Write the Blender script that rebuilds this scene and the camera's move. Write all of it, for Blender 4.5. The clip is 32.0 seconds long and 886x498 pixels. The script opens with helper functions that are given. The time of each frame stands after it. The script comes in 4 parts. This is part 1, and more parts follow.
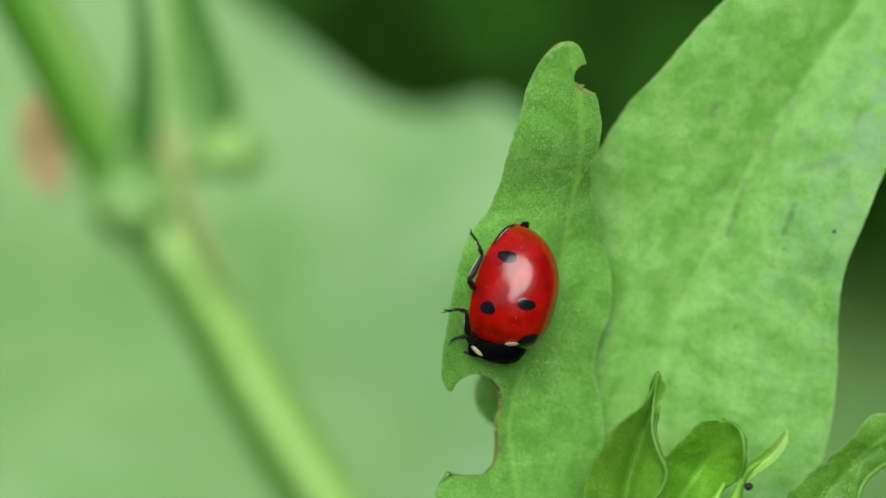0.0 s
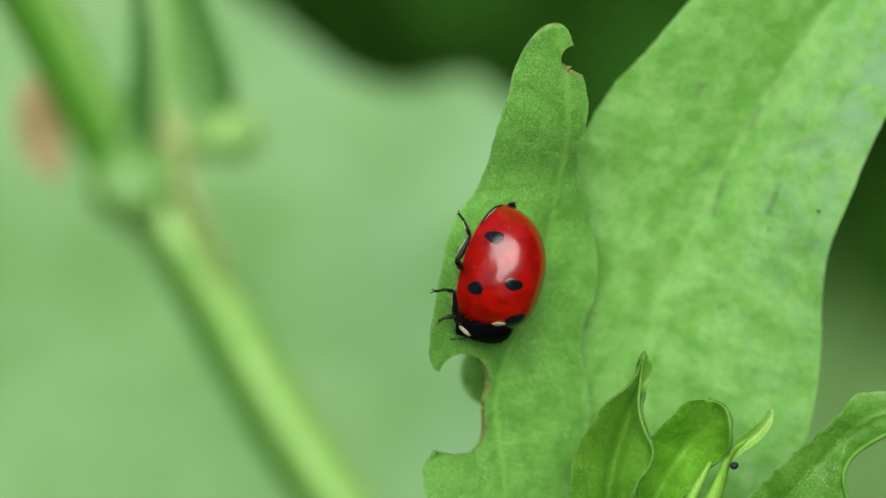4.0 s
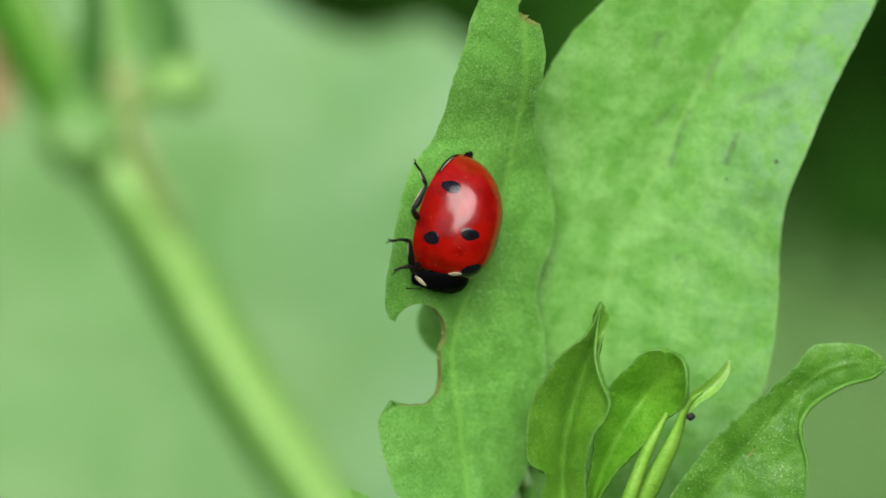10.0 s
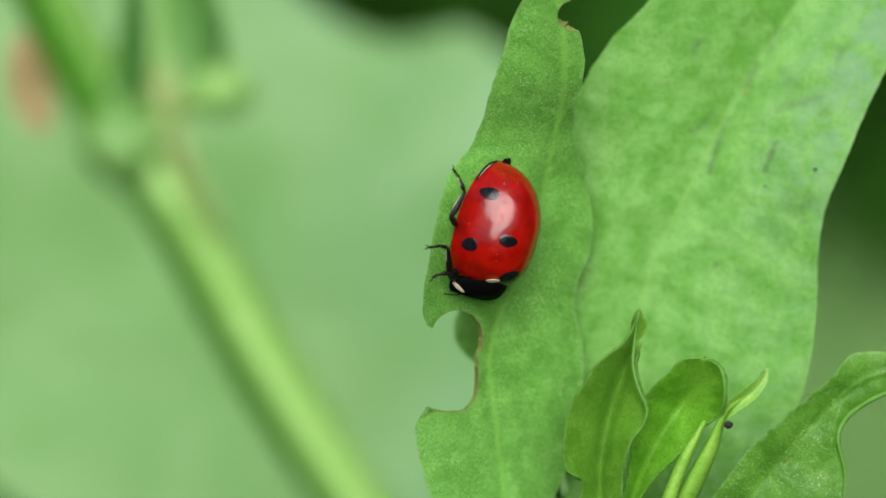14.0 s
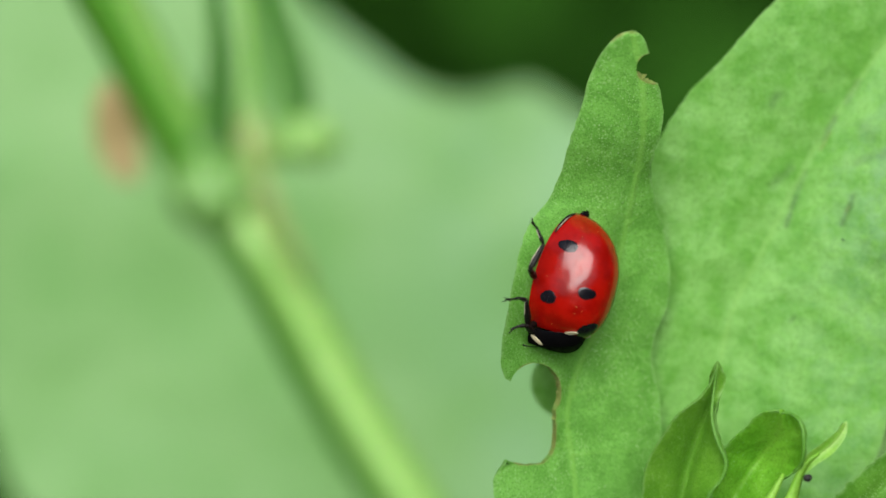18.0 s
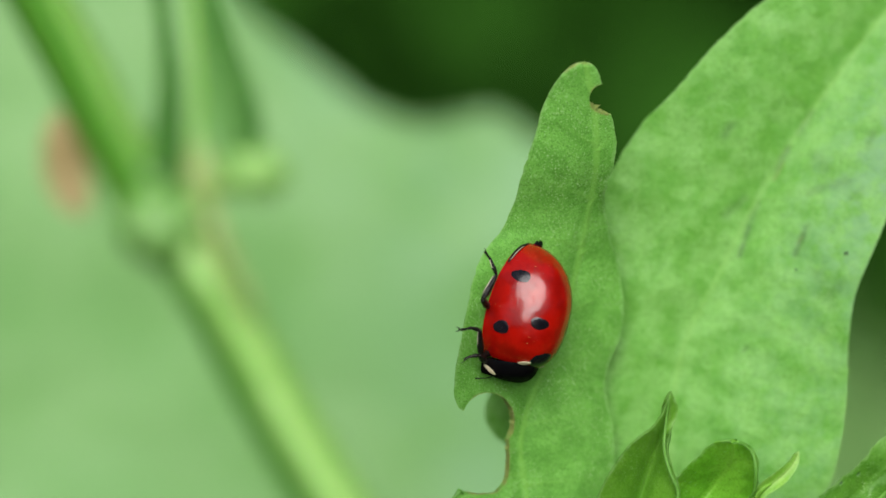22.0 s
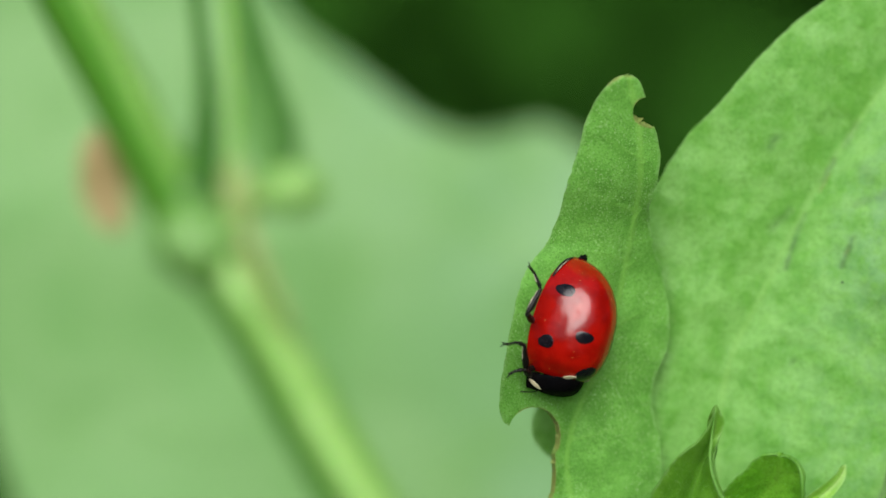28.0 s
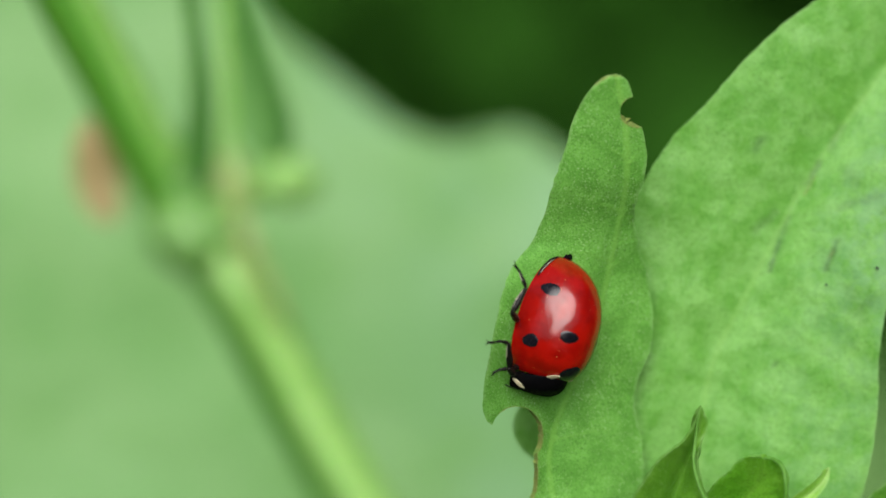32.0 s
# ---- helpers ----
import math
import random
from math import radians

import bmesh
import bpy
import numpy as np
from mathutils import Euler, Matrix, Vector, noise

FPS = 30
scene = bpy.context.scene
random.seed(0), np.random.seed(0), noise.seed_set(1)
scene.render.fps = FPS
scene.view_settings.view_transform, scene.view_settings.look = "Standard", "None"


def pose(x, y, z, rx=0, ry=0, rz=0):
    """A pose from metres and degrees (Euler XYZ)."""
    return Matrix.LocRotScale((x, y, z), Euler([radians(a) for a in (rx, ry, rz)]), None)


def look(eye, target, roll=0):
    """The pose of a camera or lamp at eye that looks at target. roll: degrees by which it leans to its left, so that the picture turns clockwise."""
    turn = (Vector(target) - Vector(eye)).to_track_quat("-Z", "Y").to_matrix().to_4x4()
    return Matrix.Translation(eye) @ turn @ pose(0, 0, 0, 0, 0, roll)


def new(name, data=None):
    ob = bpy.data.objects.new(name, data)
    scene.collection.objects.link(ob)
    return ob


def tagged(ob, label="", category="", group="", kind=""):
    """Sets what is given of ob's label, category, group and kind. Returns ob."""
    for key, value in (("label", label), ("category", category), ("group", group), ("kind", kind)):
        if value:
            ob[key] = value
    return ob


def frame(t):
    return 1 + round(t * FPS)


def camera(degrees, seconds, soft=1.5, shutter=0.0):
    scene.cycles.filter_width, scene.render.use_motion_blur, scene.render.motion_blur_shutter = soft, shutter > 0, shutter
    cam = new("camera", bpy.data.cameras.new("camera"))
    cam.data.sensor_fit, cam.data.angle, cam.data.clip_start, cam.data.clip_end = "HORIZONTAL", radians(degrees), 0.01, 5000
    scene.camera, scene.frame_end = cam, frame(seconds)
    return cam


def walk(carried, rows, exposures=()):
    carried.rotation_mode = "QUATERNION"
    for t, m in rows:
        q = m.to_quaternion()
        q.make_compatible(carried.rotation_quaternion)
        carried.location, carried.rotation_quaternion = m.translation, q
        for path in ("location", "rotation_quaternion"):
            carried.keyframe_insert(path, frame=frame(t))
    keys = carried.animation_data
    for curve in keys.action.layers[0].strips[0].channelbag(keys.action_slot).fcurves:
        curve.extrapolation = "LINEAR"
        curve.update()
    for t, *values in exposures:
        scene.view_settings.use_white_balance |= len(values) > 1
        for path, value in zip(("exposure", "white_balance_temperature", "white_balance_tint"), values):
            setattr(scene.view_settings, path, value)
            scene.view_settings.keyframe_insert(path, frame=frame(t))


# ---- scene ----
# A seven-spot ladybird resting on a bitten weed leaf, filmed through a macro lens by hand.
# Plan: millimetres across (x), up (y) and back (away from the lens) from the point on which the
# lens is focused, 0.2 m in front of the camera. The camera stands 0.42 m above the ground and looks down.

# ---------------------------------------------------------------- camera
FOCUS, EYE, TILT = 0.2, 0.42, -22.0
cam = camera(13.0, 32.0, soft=1.6)
cam.data.dof.use_dof = True
cam.data.dof.focus_distance = FOCUS
cam.data.dof.aperture_fstop = 19.0
BASE = pose(0, 0, EYE, 90 + TILT, 0, 0)
# seconds; yaw, pitch, roll in degrees; millimetres to the right, up and forward
ROWS = [
    (0, 0.573, 0.205, -0.148, 2.02, -0.71, 0.09),
    (0.5, 0.581, 0.055, 0.154, 1.93, -0.35, 0.12),
    (1, 0.390, 0.093, 0.278, 1.98, -0.49, 0.01),
    (1.5, 0.296, -0.356, 0.233, 1.81, -0.56, 0.13),
    (2, 0.256, -0.631, 0.164, 0.50, -1.10, -0.16),
    (2.5, 0.137, -0.548, 0.446, -0.00, -0.80, 0.03),
    (3, -0.217, 0.074, 0.280, -0.30, -0.60, 0.65),
    (3.5, -0.004, -0.130, -0.257, -0.00, -0.40, -0.94),
    (5.5, -0.717, -0.821, 0.481, 1.01, 0.37, -0.86),
    (6, -0.702, -1.400, 0.421, 1.48, 0.57, -0.29),
    (6.5, -0.952, -1.702, -0.155, 1.01, 0.31, 0.54),
    (7, -0.326, -2.044, -0.214, 0.77, -0.08, 0.56),
    (7.5, -0.006, -2.150, 0.157, 1.11, 0.24, 0.31),
    (8, 0.021, -1.746, 0.261, 0.89, 0.23, -0.01),
    (8.5, 0.204, -1.111, 0.244, -0.69, 0.37, 0.44),
    (9, -1.069, -0.449, 0.328, 0.04, 0.45, 0.75),
    (9.5, -0.763, -0.559, -0.070, 0.44, 0.27, -0.02),
    (10, -0.619, -1.095, 0.018, 0.75, 0.22, -0.16),
    (10.5, -0.570, -1.209, -0.060, 0.74, 0.08, -0.07),
    (11, -0.545, -0.854, 0.079, 0.37, 0.05, -0.20),
    (11.5, -0.887, -0.597, 0.160, 0.27, 0.53, -0.20),
    (12, -1.538, -0.736, 0.228, 0.22, 0.38, 0.05),
    (12.5, -1.407, -0.403, 0.095, -0.12, 0.72, 0.93),
    (13, -0.671, -0.765, 0.099, 0.19, 0.33, 0.31),
    (13.5, -0.157, -1.040, 0.203, 0.32, 0.46, 0.11),
    (15.5, -0.551, -1.124, 0.534, -0.23, 0.69, 0.34),
    (16, -0.253, -0.968, 0.347, 0.56, 0.71, 0.14),
    (16.5, -0.429, -0.835, 0.358, 0.81, 0.90, 1.03),
    (17, -0.833, -0.505, 0.398, 0.47, 0.47, 0.67),
    (17.5, -0.482, -0.221, 0.260, -0.39, 0.03, 0.30),
    (18, 0.419, -0.097, 0.341, -1.62, -0.26, 0.13),
    (18.5, 0.451, 0.297, 0.614, -1.41, 0.28, 0.29),
    (19, 0.177, 0.522, 0.517, -0.42, -0.16, -0.55),
    (19.5, -0.119, 0.380, 0.894, -1.18, 0.70, -0.08),
    (20, -0.534, 0.330, 0.804, -1.25, 0.27, -0.15),
    (20.5, -0.205, 0.154, 0.876, -2.01, -0.17, -0.70),
    (21, -0.210, 0.489, 0.749, -2.48, -0.06, -0.27),
    (21.5, -0.094, 0.448, 0.575, -0.93, 0.08, -1.03),
    (22, 0.081, 0.156, 0.424, -0.41, 0.41, -0.28),
    (22.5, -0.129, -0.098, 0.594, 0.30, 0.43, -0.27),
    (23, -0.466, -0.607, 0.587, 0.40, 0.86, 0.25),
    (23.5, -0.395, -1.500, 0.467, 1.77, 1.53, -0.09),
    (24, 0.360, -1.385, -0.397, 0.04, 0.16, 0.09),
    (24.5, 1.379, -1.167, -0.315, -0.16, 0.30, 0.21),
    (25, 2.176, -1.041, 0.179, 0.73, 1.49, -0.46),
    (25.5, 1.935, -0.908, 0.281, 1.64, 2.17, 0.14),
    (26, 1.313, -0.347, 0.070, 1.15, 0.58, 0.20),
    (26.5, 0.889, -0.202, 0.083, 0.31, 0.68, 0.12),
    (28.5, 1.301, 0.522, -0.005, 1.25, 0.34, 0.25),
    (29, 1.490, 0.659, -0.016, 1.18, -0.15, 0.13),
    (29.5, 1.924, 0.806, 0.328, 0.20, -0.59, -0.36),
    (30, 0.861, 0.843, 0.232, -0.06, -0.58, 0.09),
    (30.5, 0.653, 0.551, 0.372, -0.36, -0.47, 0.13),
    (31, 0.581, 0.426, 0.612, -0.87, -0.40, 0.37),
    (31.5, 0.691, 0.363, 0.602, -0.71, -0.63, -0.17),
    (32, 0.337, 0.541, 0.712, -1.03, -0.29, 0.62),
]
EXPOSURES = [(0.0, 0.25), (3.0, 0.25), (6.0, 0.27), (8.0, 0.30), (13.0, 0.29), (16.0, 0.29), (17.0, 0.29), (18.0, 0.34), (19.0, 0.30), (20.0, 0.27), (21.0, 0.31), (22.5, 0.30), (23.5, 0.38), (24.0, 0.35), (25.0, 0.32), (26.5, 0.29), (29.0, 0.27), (32.0, 0.26)]


def turned(yaw, pitch, roll):
    return Matrix.Rotation(radians(yaw), 4, "Y") @ Matrix.Rotation(radians(pitch), 4, "X") @ Matrix.Rotation(radians(roll), 4, "Z")


walk(cam, [(t, BASE @ Matrix.Translation((right / 1000, rise / 1000, -ahead / 1000)) @ turned(yaw, pitch, roll)) for t, yaw, pitch, roll, right, rise, ahead in ROWS], EXPOSURES)


def place(x, y, back):
    """Plan millimetres to world metres."""
    k = (200 + back) / 200000
    return BASE @ Vector((x * k, y * k, -(200 + back) / 1000))


# ---------------------------------------------------------------- light
SUN = Vector((-0.05, -0.67, 0.74)).normalized()
world = bpy.data.worlds.new("sky")
scene.world = world
world.use_nodes = True
sky = world.node_tree.nodes.new("ShaderNodeTexSky")
sky.sky_type, sky.sun_disc = "NISHITA", False
sky.sun_elevation, sky.sun_rotation = math.asin(SUN.z), math.atan2(SUN.x, SUN.y)
sky.air_density, sky.dust_density, sky.ozone_density = 1.0, 3.0, 0.6
world.node_tree.links.new(sky.outputs[0], world.node_tree.nodes["Background"].inputs[0])
world.node_tree.nodes["Background"].inputs[1].default_value = 0.062
sun = new("sun", bpy.data.lights.new("sun", "SUN"))
sun.data.energy, sun.data.angle, sun.data.color = 4.0, radians(55), (1.0, 0.98, 0.95)
sun.matrix_world = look((SUN * 3), (0, 0, 0))


# ---------------------------------------------------------------- materials
def material(name):
    m = bpy.data.materials.new(name)
    m.use_nodes = True
    t = m.node_tree
    t.nodes.clear()
    out = t.nodes.new("ShaderNodeOutputMaterial")
    return m, t, out


def node(t, kind, **inputs):
    n = t.nodes.new(kind)
    for key, value in inputs.items():
        s = n.inputs[int(key[1:])] if key[0] == "i" and key[1:].isdigit() else n.inputs[key.replace("_", " ")]
        if isinstance(value, bpy.types.NodeSocket):
            t.links.new(value, s)
        else:
            s.default_value = value
    return n


def noise_at(t, co, scale, detail=3.0, rough=0.55):
    return node(t, "ShaderNodeTexNoise", Vector=co, Scale=scale, Detail=detail, Roughness=rough).outputs[0]


def ramp(t, value, low, high, to_low=0.0, to_high=1.0):
    n = node(t, "ShaderNodeMapRange", i0=value, i1=low, i2=high, i3=to_low, i4=to_high)
    n.interpolation_type = "SMOOTHSTEP"
    return n.outputs[0]


def blend(t, factor, a, b, how="MIX"):
    n = t.nodes.new("ShaderNodeMix")
    n.data_type, n.blend_type = "RGBA", how
    for i, value in ((0, factor), (6, a), (7, b)):
        if isinstance(value, bpy.types.NodeSocket):
            t.links.new(value, n.inputs[i])
        else:
            n.inputs[i].default_value = value
    return n.outputs[2]


def colour(r, g, b):
    return (r, g, b, 1.0)


def leaf_material(name, dark, light, vein, speck=0.25, gloss=0.42, thin=0.3, blotch=700, bloom=0.0, veined=0.4, net=0.0, grit=0.25, sheen=0.3, papillae=7500, wax=(0.26, 0.50, 0.27), grainy=0.5, wax_from=-1.0):
    """Leaf skin: blotches, fine papillae, paler veins, a brown scar along bitten edges, light passing through."""
    m, t, out = material(name)
    co = node(t, "ShaderNodeTexCoord").outputs["Object"]
    wide, fine, grain = noise_at(t, co, blotch, 4), noise_at(t, co, 3200, 4, 0.7), noise_at(t, co, papillae, 2, 0.7)
    base = blend(t, ramp(t, wide, 0.375, 0.63), colour(*dark), colour(*light))
    base = blend(t, ramp(t, fine, 0.35, 0.75, 0.0, 0.24), base, colour(*[c * 1.35 for c in light]))
    shade = blend(t, ramp(t, grain, 0.34, 0.50, grainy, 0.0), base, colour(*[c * 0.55 for c in dark]))
    patch = node(t, "ShaderNodeMath", i0=ramp(t, grain, 0.59, 0.68, 0.0, speck), i1=ramp(t, noise_at(t, co, 420, 3), 0.35, 0.65, 0.25, 1.0))
    patch.operation = "MULTIPLY"
    dots = patch.outputs[0]
    skin = blend(t, dots, shade, colour(0.44, 0.63, 0.30))
    vein_at = node(t, "ShaderNodeAttribute")
    vein_at.attribute_name = "vein"
    skin = blend(t, ramp(t, vein_at.outputs["Fac"], 0.0, 1.0, 0.0, veined), skin, colour(*vein))
    if bloom:
        half = node(t, "ShaderNodeAttribute")
        half.attribute_name = "across"
        waxy = node(t, "ShaderNodeMath", i0=ramp(t, half.outputs["Fac"], -0.1, 0.9, 0.08, 1.0), i1=ramp(t, noise_at(t, co, blotch * 1.15, 6, 0.68), 0.40, 0.60, 0.12 * bloom, bloom))
        waxy.operation = "MULTIPLY"
        height_at = node(t, "ShaderNodeAttribute")
        height_at.attribute_name = "along"
        upper = node(t, "ShaderNodeMath", i0=waxy.outputs[0], i1=ramp(t, height_at.outputs["Fac"], wax_from, wax_from + 0.35, 0.3, 1.0))
        upper.operation = "MULTIPLY"
        skin = blend(t, upper.outputs[0], skin, colour(*wax))
    worn = node(t, "ShaderNodeAttribute")
    worn.attribute_name = "mark"
    skin = blend(t, worn.outputs["Fac"], skin, colour(0.055, 0.11, 0.05))
    cells = t.nodes.new("ShaderNodeTexVoronoi")
    cells.feature = "DISTANCE_TO_EDGE"
    warp = blend(t, 0.0006, co, node(t, "ShaderNodeTexNoise", Vector=co, Scale=900.0, Detail=2.0).outputs["Color"])
    t.links.new(warp, cells.inputs["Vector"])
    cells.inputs["Scale"].default_value = 1500.0
    line = ramp(t, cells.outputs["Distance"], 0.0, 0.10, 1.0, 0.0)
    if net:
        net_mix = node(t, "ShaderNodeMath", i0=line, i1=net)
        net_mix.operation = "MULTIPLY"
        skin = blend(t, net_mix.outputs[0], skin, colour(*vein))
    rim = node(t, "ShaderNodeAttribute")
    rim.attribute_name = "scar"
    skin = blend(t, ramp(t, rim.outputs["Fac"], 0.25, 1.0, 0.0, 0.58), skin, colour(0.34, 0.25, 0.10))
    edge = node(t, "ShaderNodeAttribute")
    edge.attribute_name = "margin"
    rimmed = node(t, "ShaderNodeMath", i0=ramp(t, edge.outputs["Fac"], 0.0, 1.0, 0.0, 0.5), i1=ramp(t, fine, 0.38, 0.62, 0.15, 1.0))
    rimmed.operation = "MULTIPLY"
    skin = blend(t, rimmed.outputs[0], skin, colour(0.30, 0.54, 0.19))
    height = node(t, "ShaderNodeMath", i0=fine, i1=node(t, "ShaderNodeMath", i0=grain, i1=ramp(t, cells.outputs["Distance"], 0.0, 0.25, 0.0, 0.3)).outputs[0])
    bump = node(t, "ShaderNodeBump", Strength=grit, Distance=0.00006, Height=height.outputs[0]).outputs[0]
    rough = ramp(t, fine, 0.3, 0.7, gloss - 0.06, gloss + 0.10)
    skin_bsdf = node(t, "ShaderNodeBsdfPrincipled", Base_Color=skin, Roughness=rough, Normal=bump)
    skin_bsdf.inputs["Specular IOR Level"].default_value = sheen
    glow = node(t, "ShaderNodeBsdfTranslucent", Color=blend(t, 0.5, skin, colour(0.30, 0.55, 0.05)), Normal=bump)
    mix = node(t, "ShaderNodeMixShader", i0=thin, i1=skin_bsdf.outputs[0], i2=glow.outputs[0])
    t.links.new(mix.outputs[0], out.inputs[0])
    return m


def stem_material(name, dark, light):
    m, t, out = material(name)
    co = node(t, "ShaderNodeTexCoord").outputs["Object"]
    long = node(t, "ShaderNodeMapping", Vector=co, Scale=(1.0, 1.0, 0.12)).outputs[0]
    streak, fine = noise_at(t, long, 1600, 3), noise_at(t, co, 5000, 3)
    skin = blend(t, ramp(t, streak, 0.3, 0.7), colour(*dark), colour(*light))
    skin = blend(t, ramp(t, fine, 0.6, 0.75, 0.0, 0.3), skin, colour(0.5, 0.62, 0.32))
    # shaded side of the stem, painted in as dark green
    shade_stripe = node(t, "ShaderNodeAttribute")
    shade_stripe.attribute_name = "shade_stripe"
    skin = blend(t, ramp(t, shade_stripe.outputs["Fac"], 0.46, 0.68, 0.0, 0.95), skin, colour(0.046, 0.172, 0.009))
    bump = node(t, "ShaderNodeBump", Strength=0.3, Distance=0.0001, Height=streak).outputs[0]
    b = node(t, "ShaderNodeBsdfPrincipled", Base_Color=skin, Roughness=0.45, Normal=bump)
    b.inputs["Subsurface Weight"].default_value = 0.15
    b.inputs["Subsurface Radius"].default_value = (0.0006, 0.0012, 0.0003)
    b.inputs["Subsurface Scale"].default_value = 1.0
    t.links.new(b.outputs[0], out.inputs[0])
    return m


def shell_material(name, base, deep, gloss=0.10, dirt=0.6, coat=1.0):
    """Lacquered wing case, in millimetres: faint clouding, scratches, minute pits, a little dust."""
    m, t, out = material(name)
    co = node(t, "ShaderNodeTexCoord").outputs["Object"]
    cloud, pits, dust = noise_at(t, co, 0.9, 4), noise_at(t, co, 9.0, 2), noise_at(t, co, 11.0, 1, 0.5)
    skin = blend(t, ramp(t, cloud, 0.35, 0.68), colour(*base), colour(*deep))
    stain = noise_at(t, co, 3.2, 5, 0.75)
    skin = blend(t, ramp(t, stain, 0.62, 0.74, 0.0, dirt), skin, colour(*[c * 0.2 for c in deep]))
    if dirt:
        skin = blend(t, ramp(t, dust, 0.775, 0.80, 0.0, dirt), skin, colour(0.80, 0.48, 0.16))
    # fine scratches that break the gloss
    wander = node(t, "ShaderNodeTexNoise", Vector=co, Scale=1.7, Detail=3.0, Roughness=0.6, Distortion=1.2).outputs[0]
    ridge = node(t, "ShaderNodeMath", i0=node(t, "ShaderNodeMath", i0=wander, i1=-0.5).outputs[0])
    ridge.operation = "ABSOLUTE"
    scratch = node(t, "ShaderNodeMath", i0=ramp(t, ridge.outputs[0], 0.008, 0.024, 1.0, 0.0), i1=ramp(t, noise_at(t, co, 2.2, 2), 0.47, 0.54))
    scratch.operation = "MULTIPLY"
    bump = node(t, "ShaderNodeBump", Strength=0.14, Distance=0.00002, Height=pits).outputs[0]
    bend = node(t, "ShaderNodeBump", Strength=0.6, Distance=0.00005, Height=noise_at(t, co, 0.75, 2, 0.5), Normal=bump).outputs[0]
    b = node(t, "ShaderNodeBsdfPrincipled", Base_Color=skin, Roughness=0.5, Normal=bend)
    b.inputs["Specular IOR Level"].default_value = 0.0
    b.inputs["Coat IOR"].default_value = 1.55
    t.links.new(ramp(t, scratch.outputs[0], 0.0, 1.0, coat, 0.3 * coat), b.inputs["Coat Weight"])
    t.links.new(ramp(t, stain, 0.4, 0.75, gloss, gloss + 0.14), b.inputs["Coat Roughness"])
    t.links.new(bend, b.inputs["Coat Normal"])
    t.links.new(b.outputs[0], out.inputs[0])
    return m


def plain_material(name, a, b, rough=0.6, scale=2500, bumps=0.3, depth=0.00005, shine=0.5):
    m, t, out = material(name)
    co = node(t, "ShaderNodeTexCoord").outputs["Object"]
    n = noise_at(t, co, scale, 4, 0.65)
    skin = blend(t, ramp(t, n, 0.3, 0.7), colour(*a), colour(*b))
    bump = node(t, "ShaderNodeBump", Strength=bumps, Distance=depth, Height=n).outputs[0]
    s = node(t, "ShaderNodeBsdfPrincipled", Base_Color=skin, Roughness=rough, Normal=bump)
    s.inputs["Specular IOR Level"].default_value = shine
    t.links.new(s.outputs[0], out.inputs[0])
    return m


def far_leaf_material(name, a, b, rough=0.6):
    m, t, out = material(name)
    co = node(t, "ShaderNodeTexCoord").outputs["Object"]
    r = node(t, "ShaderNodeNewGeometry").outputs["Random Per Island"]
    skin = blend(t, r, colour(*a), colour(*b))
    skin = blend(t, ramp(t, noise_at(t, co, 60, 3), 0.3, 0.7, 0.0, 0.4), skin, colour(*[c * 0.6 for c in a]))
    s = node(t, "ShaderNodeBsdfDiffuse", Color=skin, Roughness=rough)
    t.links.new(s.outputs[0], out.inputs[0])
    return m


LEAF = leaf_material("bitten_leaf", (0.115, 0.348, 0.046), (0.176, 0.474, 0.077), (0.24, 0.55, 0.09), grainy=0.72, speck=1.0, gloss=0.5, thin=0.28, veined=0.5, net=0.06, papillae=11500, grit=0.5, sheen=0.2)
BROAD = leaf_material("broad_leaf", (0.120, 0.368, 0.042), (0.206, 0.482, 0.104), (0.25, 0.52, 0.11), speck=0.3, gloss=0.47, thin=0.3, blotch=680, bloom=0.9, wax_from=0.38, wax=(0.180, 0.378, 0.182), veined=0.4, net=0.16, grit=0.38, sheen=0.24)
YOUNG = leaf_material("young_leaf", (0.094, 0.285, 0.016), (0.142, 0.37, 0.029), (0.20, 0.42, 0.08), speck=0.45, thin=0.3, veined=0.25, net=0.10, papillae=13000)
SPREAD = leaf_material("spreading_leaf", (0.066, 0.225, 0.016), (0.112, 0.315, 0.030), (0.17, 0.38, 0.07), speck=0.75, thin=0.3, veined=0.12, net=0.10, papillae=11500)
BRIGHT = leaf_material("bright_leaf", (0.128, 0.40, 0.020), (0.195, 0.50, 0.038), (0.26, 0.50, 0.07), speck=0.25, thin=0.42, veined=0.2)
RIM = leaf_material("rolled_margin", (0.105, 0.310, 0.034), (0.155, 0.385, 0.058), (0.2, 0.4, 0.1), speck=0.4, thin=0.3, papillae=11500)
SHOOT = leaf_material("shoot", (0.19, 0.46, 0.04), (0.27, 0.55, 0.07), (0.4, 0.6, 0.2), speck=0.1, thin=0.3)
PALE = leaf_material("pale_leaf", (0.156, 0.366, 0.100), (0.200, 0.408, 0.134), (0.28, 0.48, 0.23), speck=0.1, thin=0.25, blotch=110, bloom=1.0, wax=(0.203, 0.412, 0.184))
STEM = stem_material("green_stem", (0.175, 0.385, 0.062), (0.25, 0.475, 0.108))
TWIG = stem_material("thin_stalk", (0.030, 0.120, 0.014), (0.058, 0.175, 0.026))
UPPER = stem_material("upper_green_stem", (0.15, 0.34, 0.055), (0.215, 0.43, 0.095))
JOINT = stem_material("stem_joint_skin", (0.088, 0.24, 0.035), (0.15, 0.33, 0.075))
BUD = stem_material("bud", (0.165, 0.36, 0.070), (0.235, 0.44, 0.115))
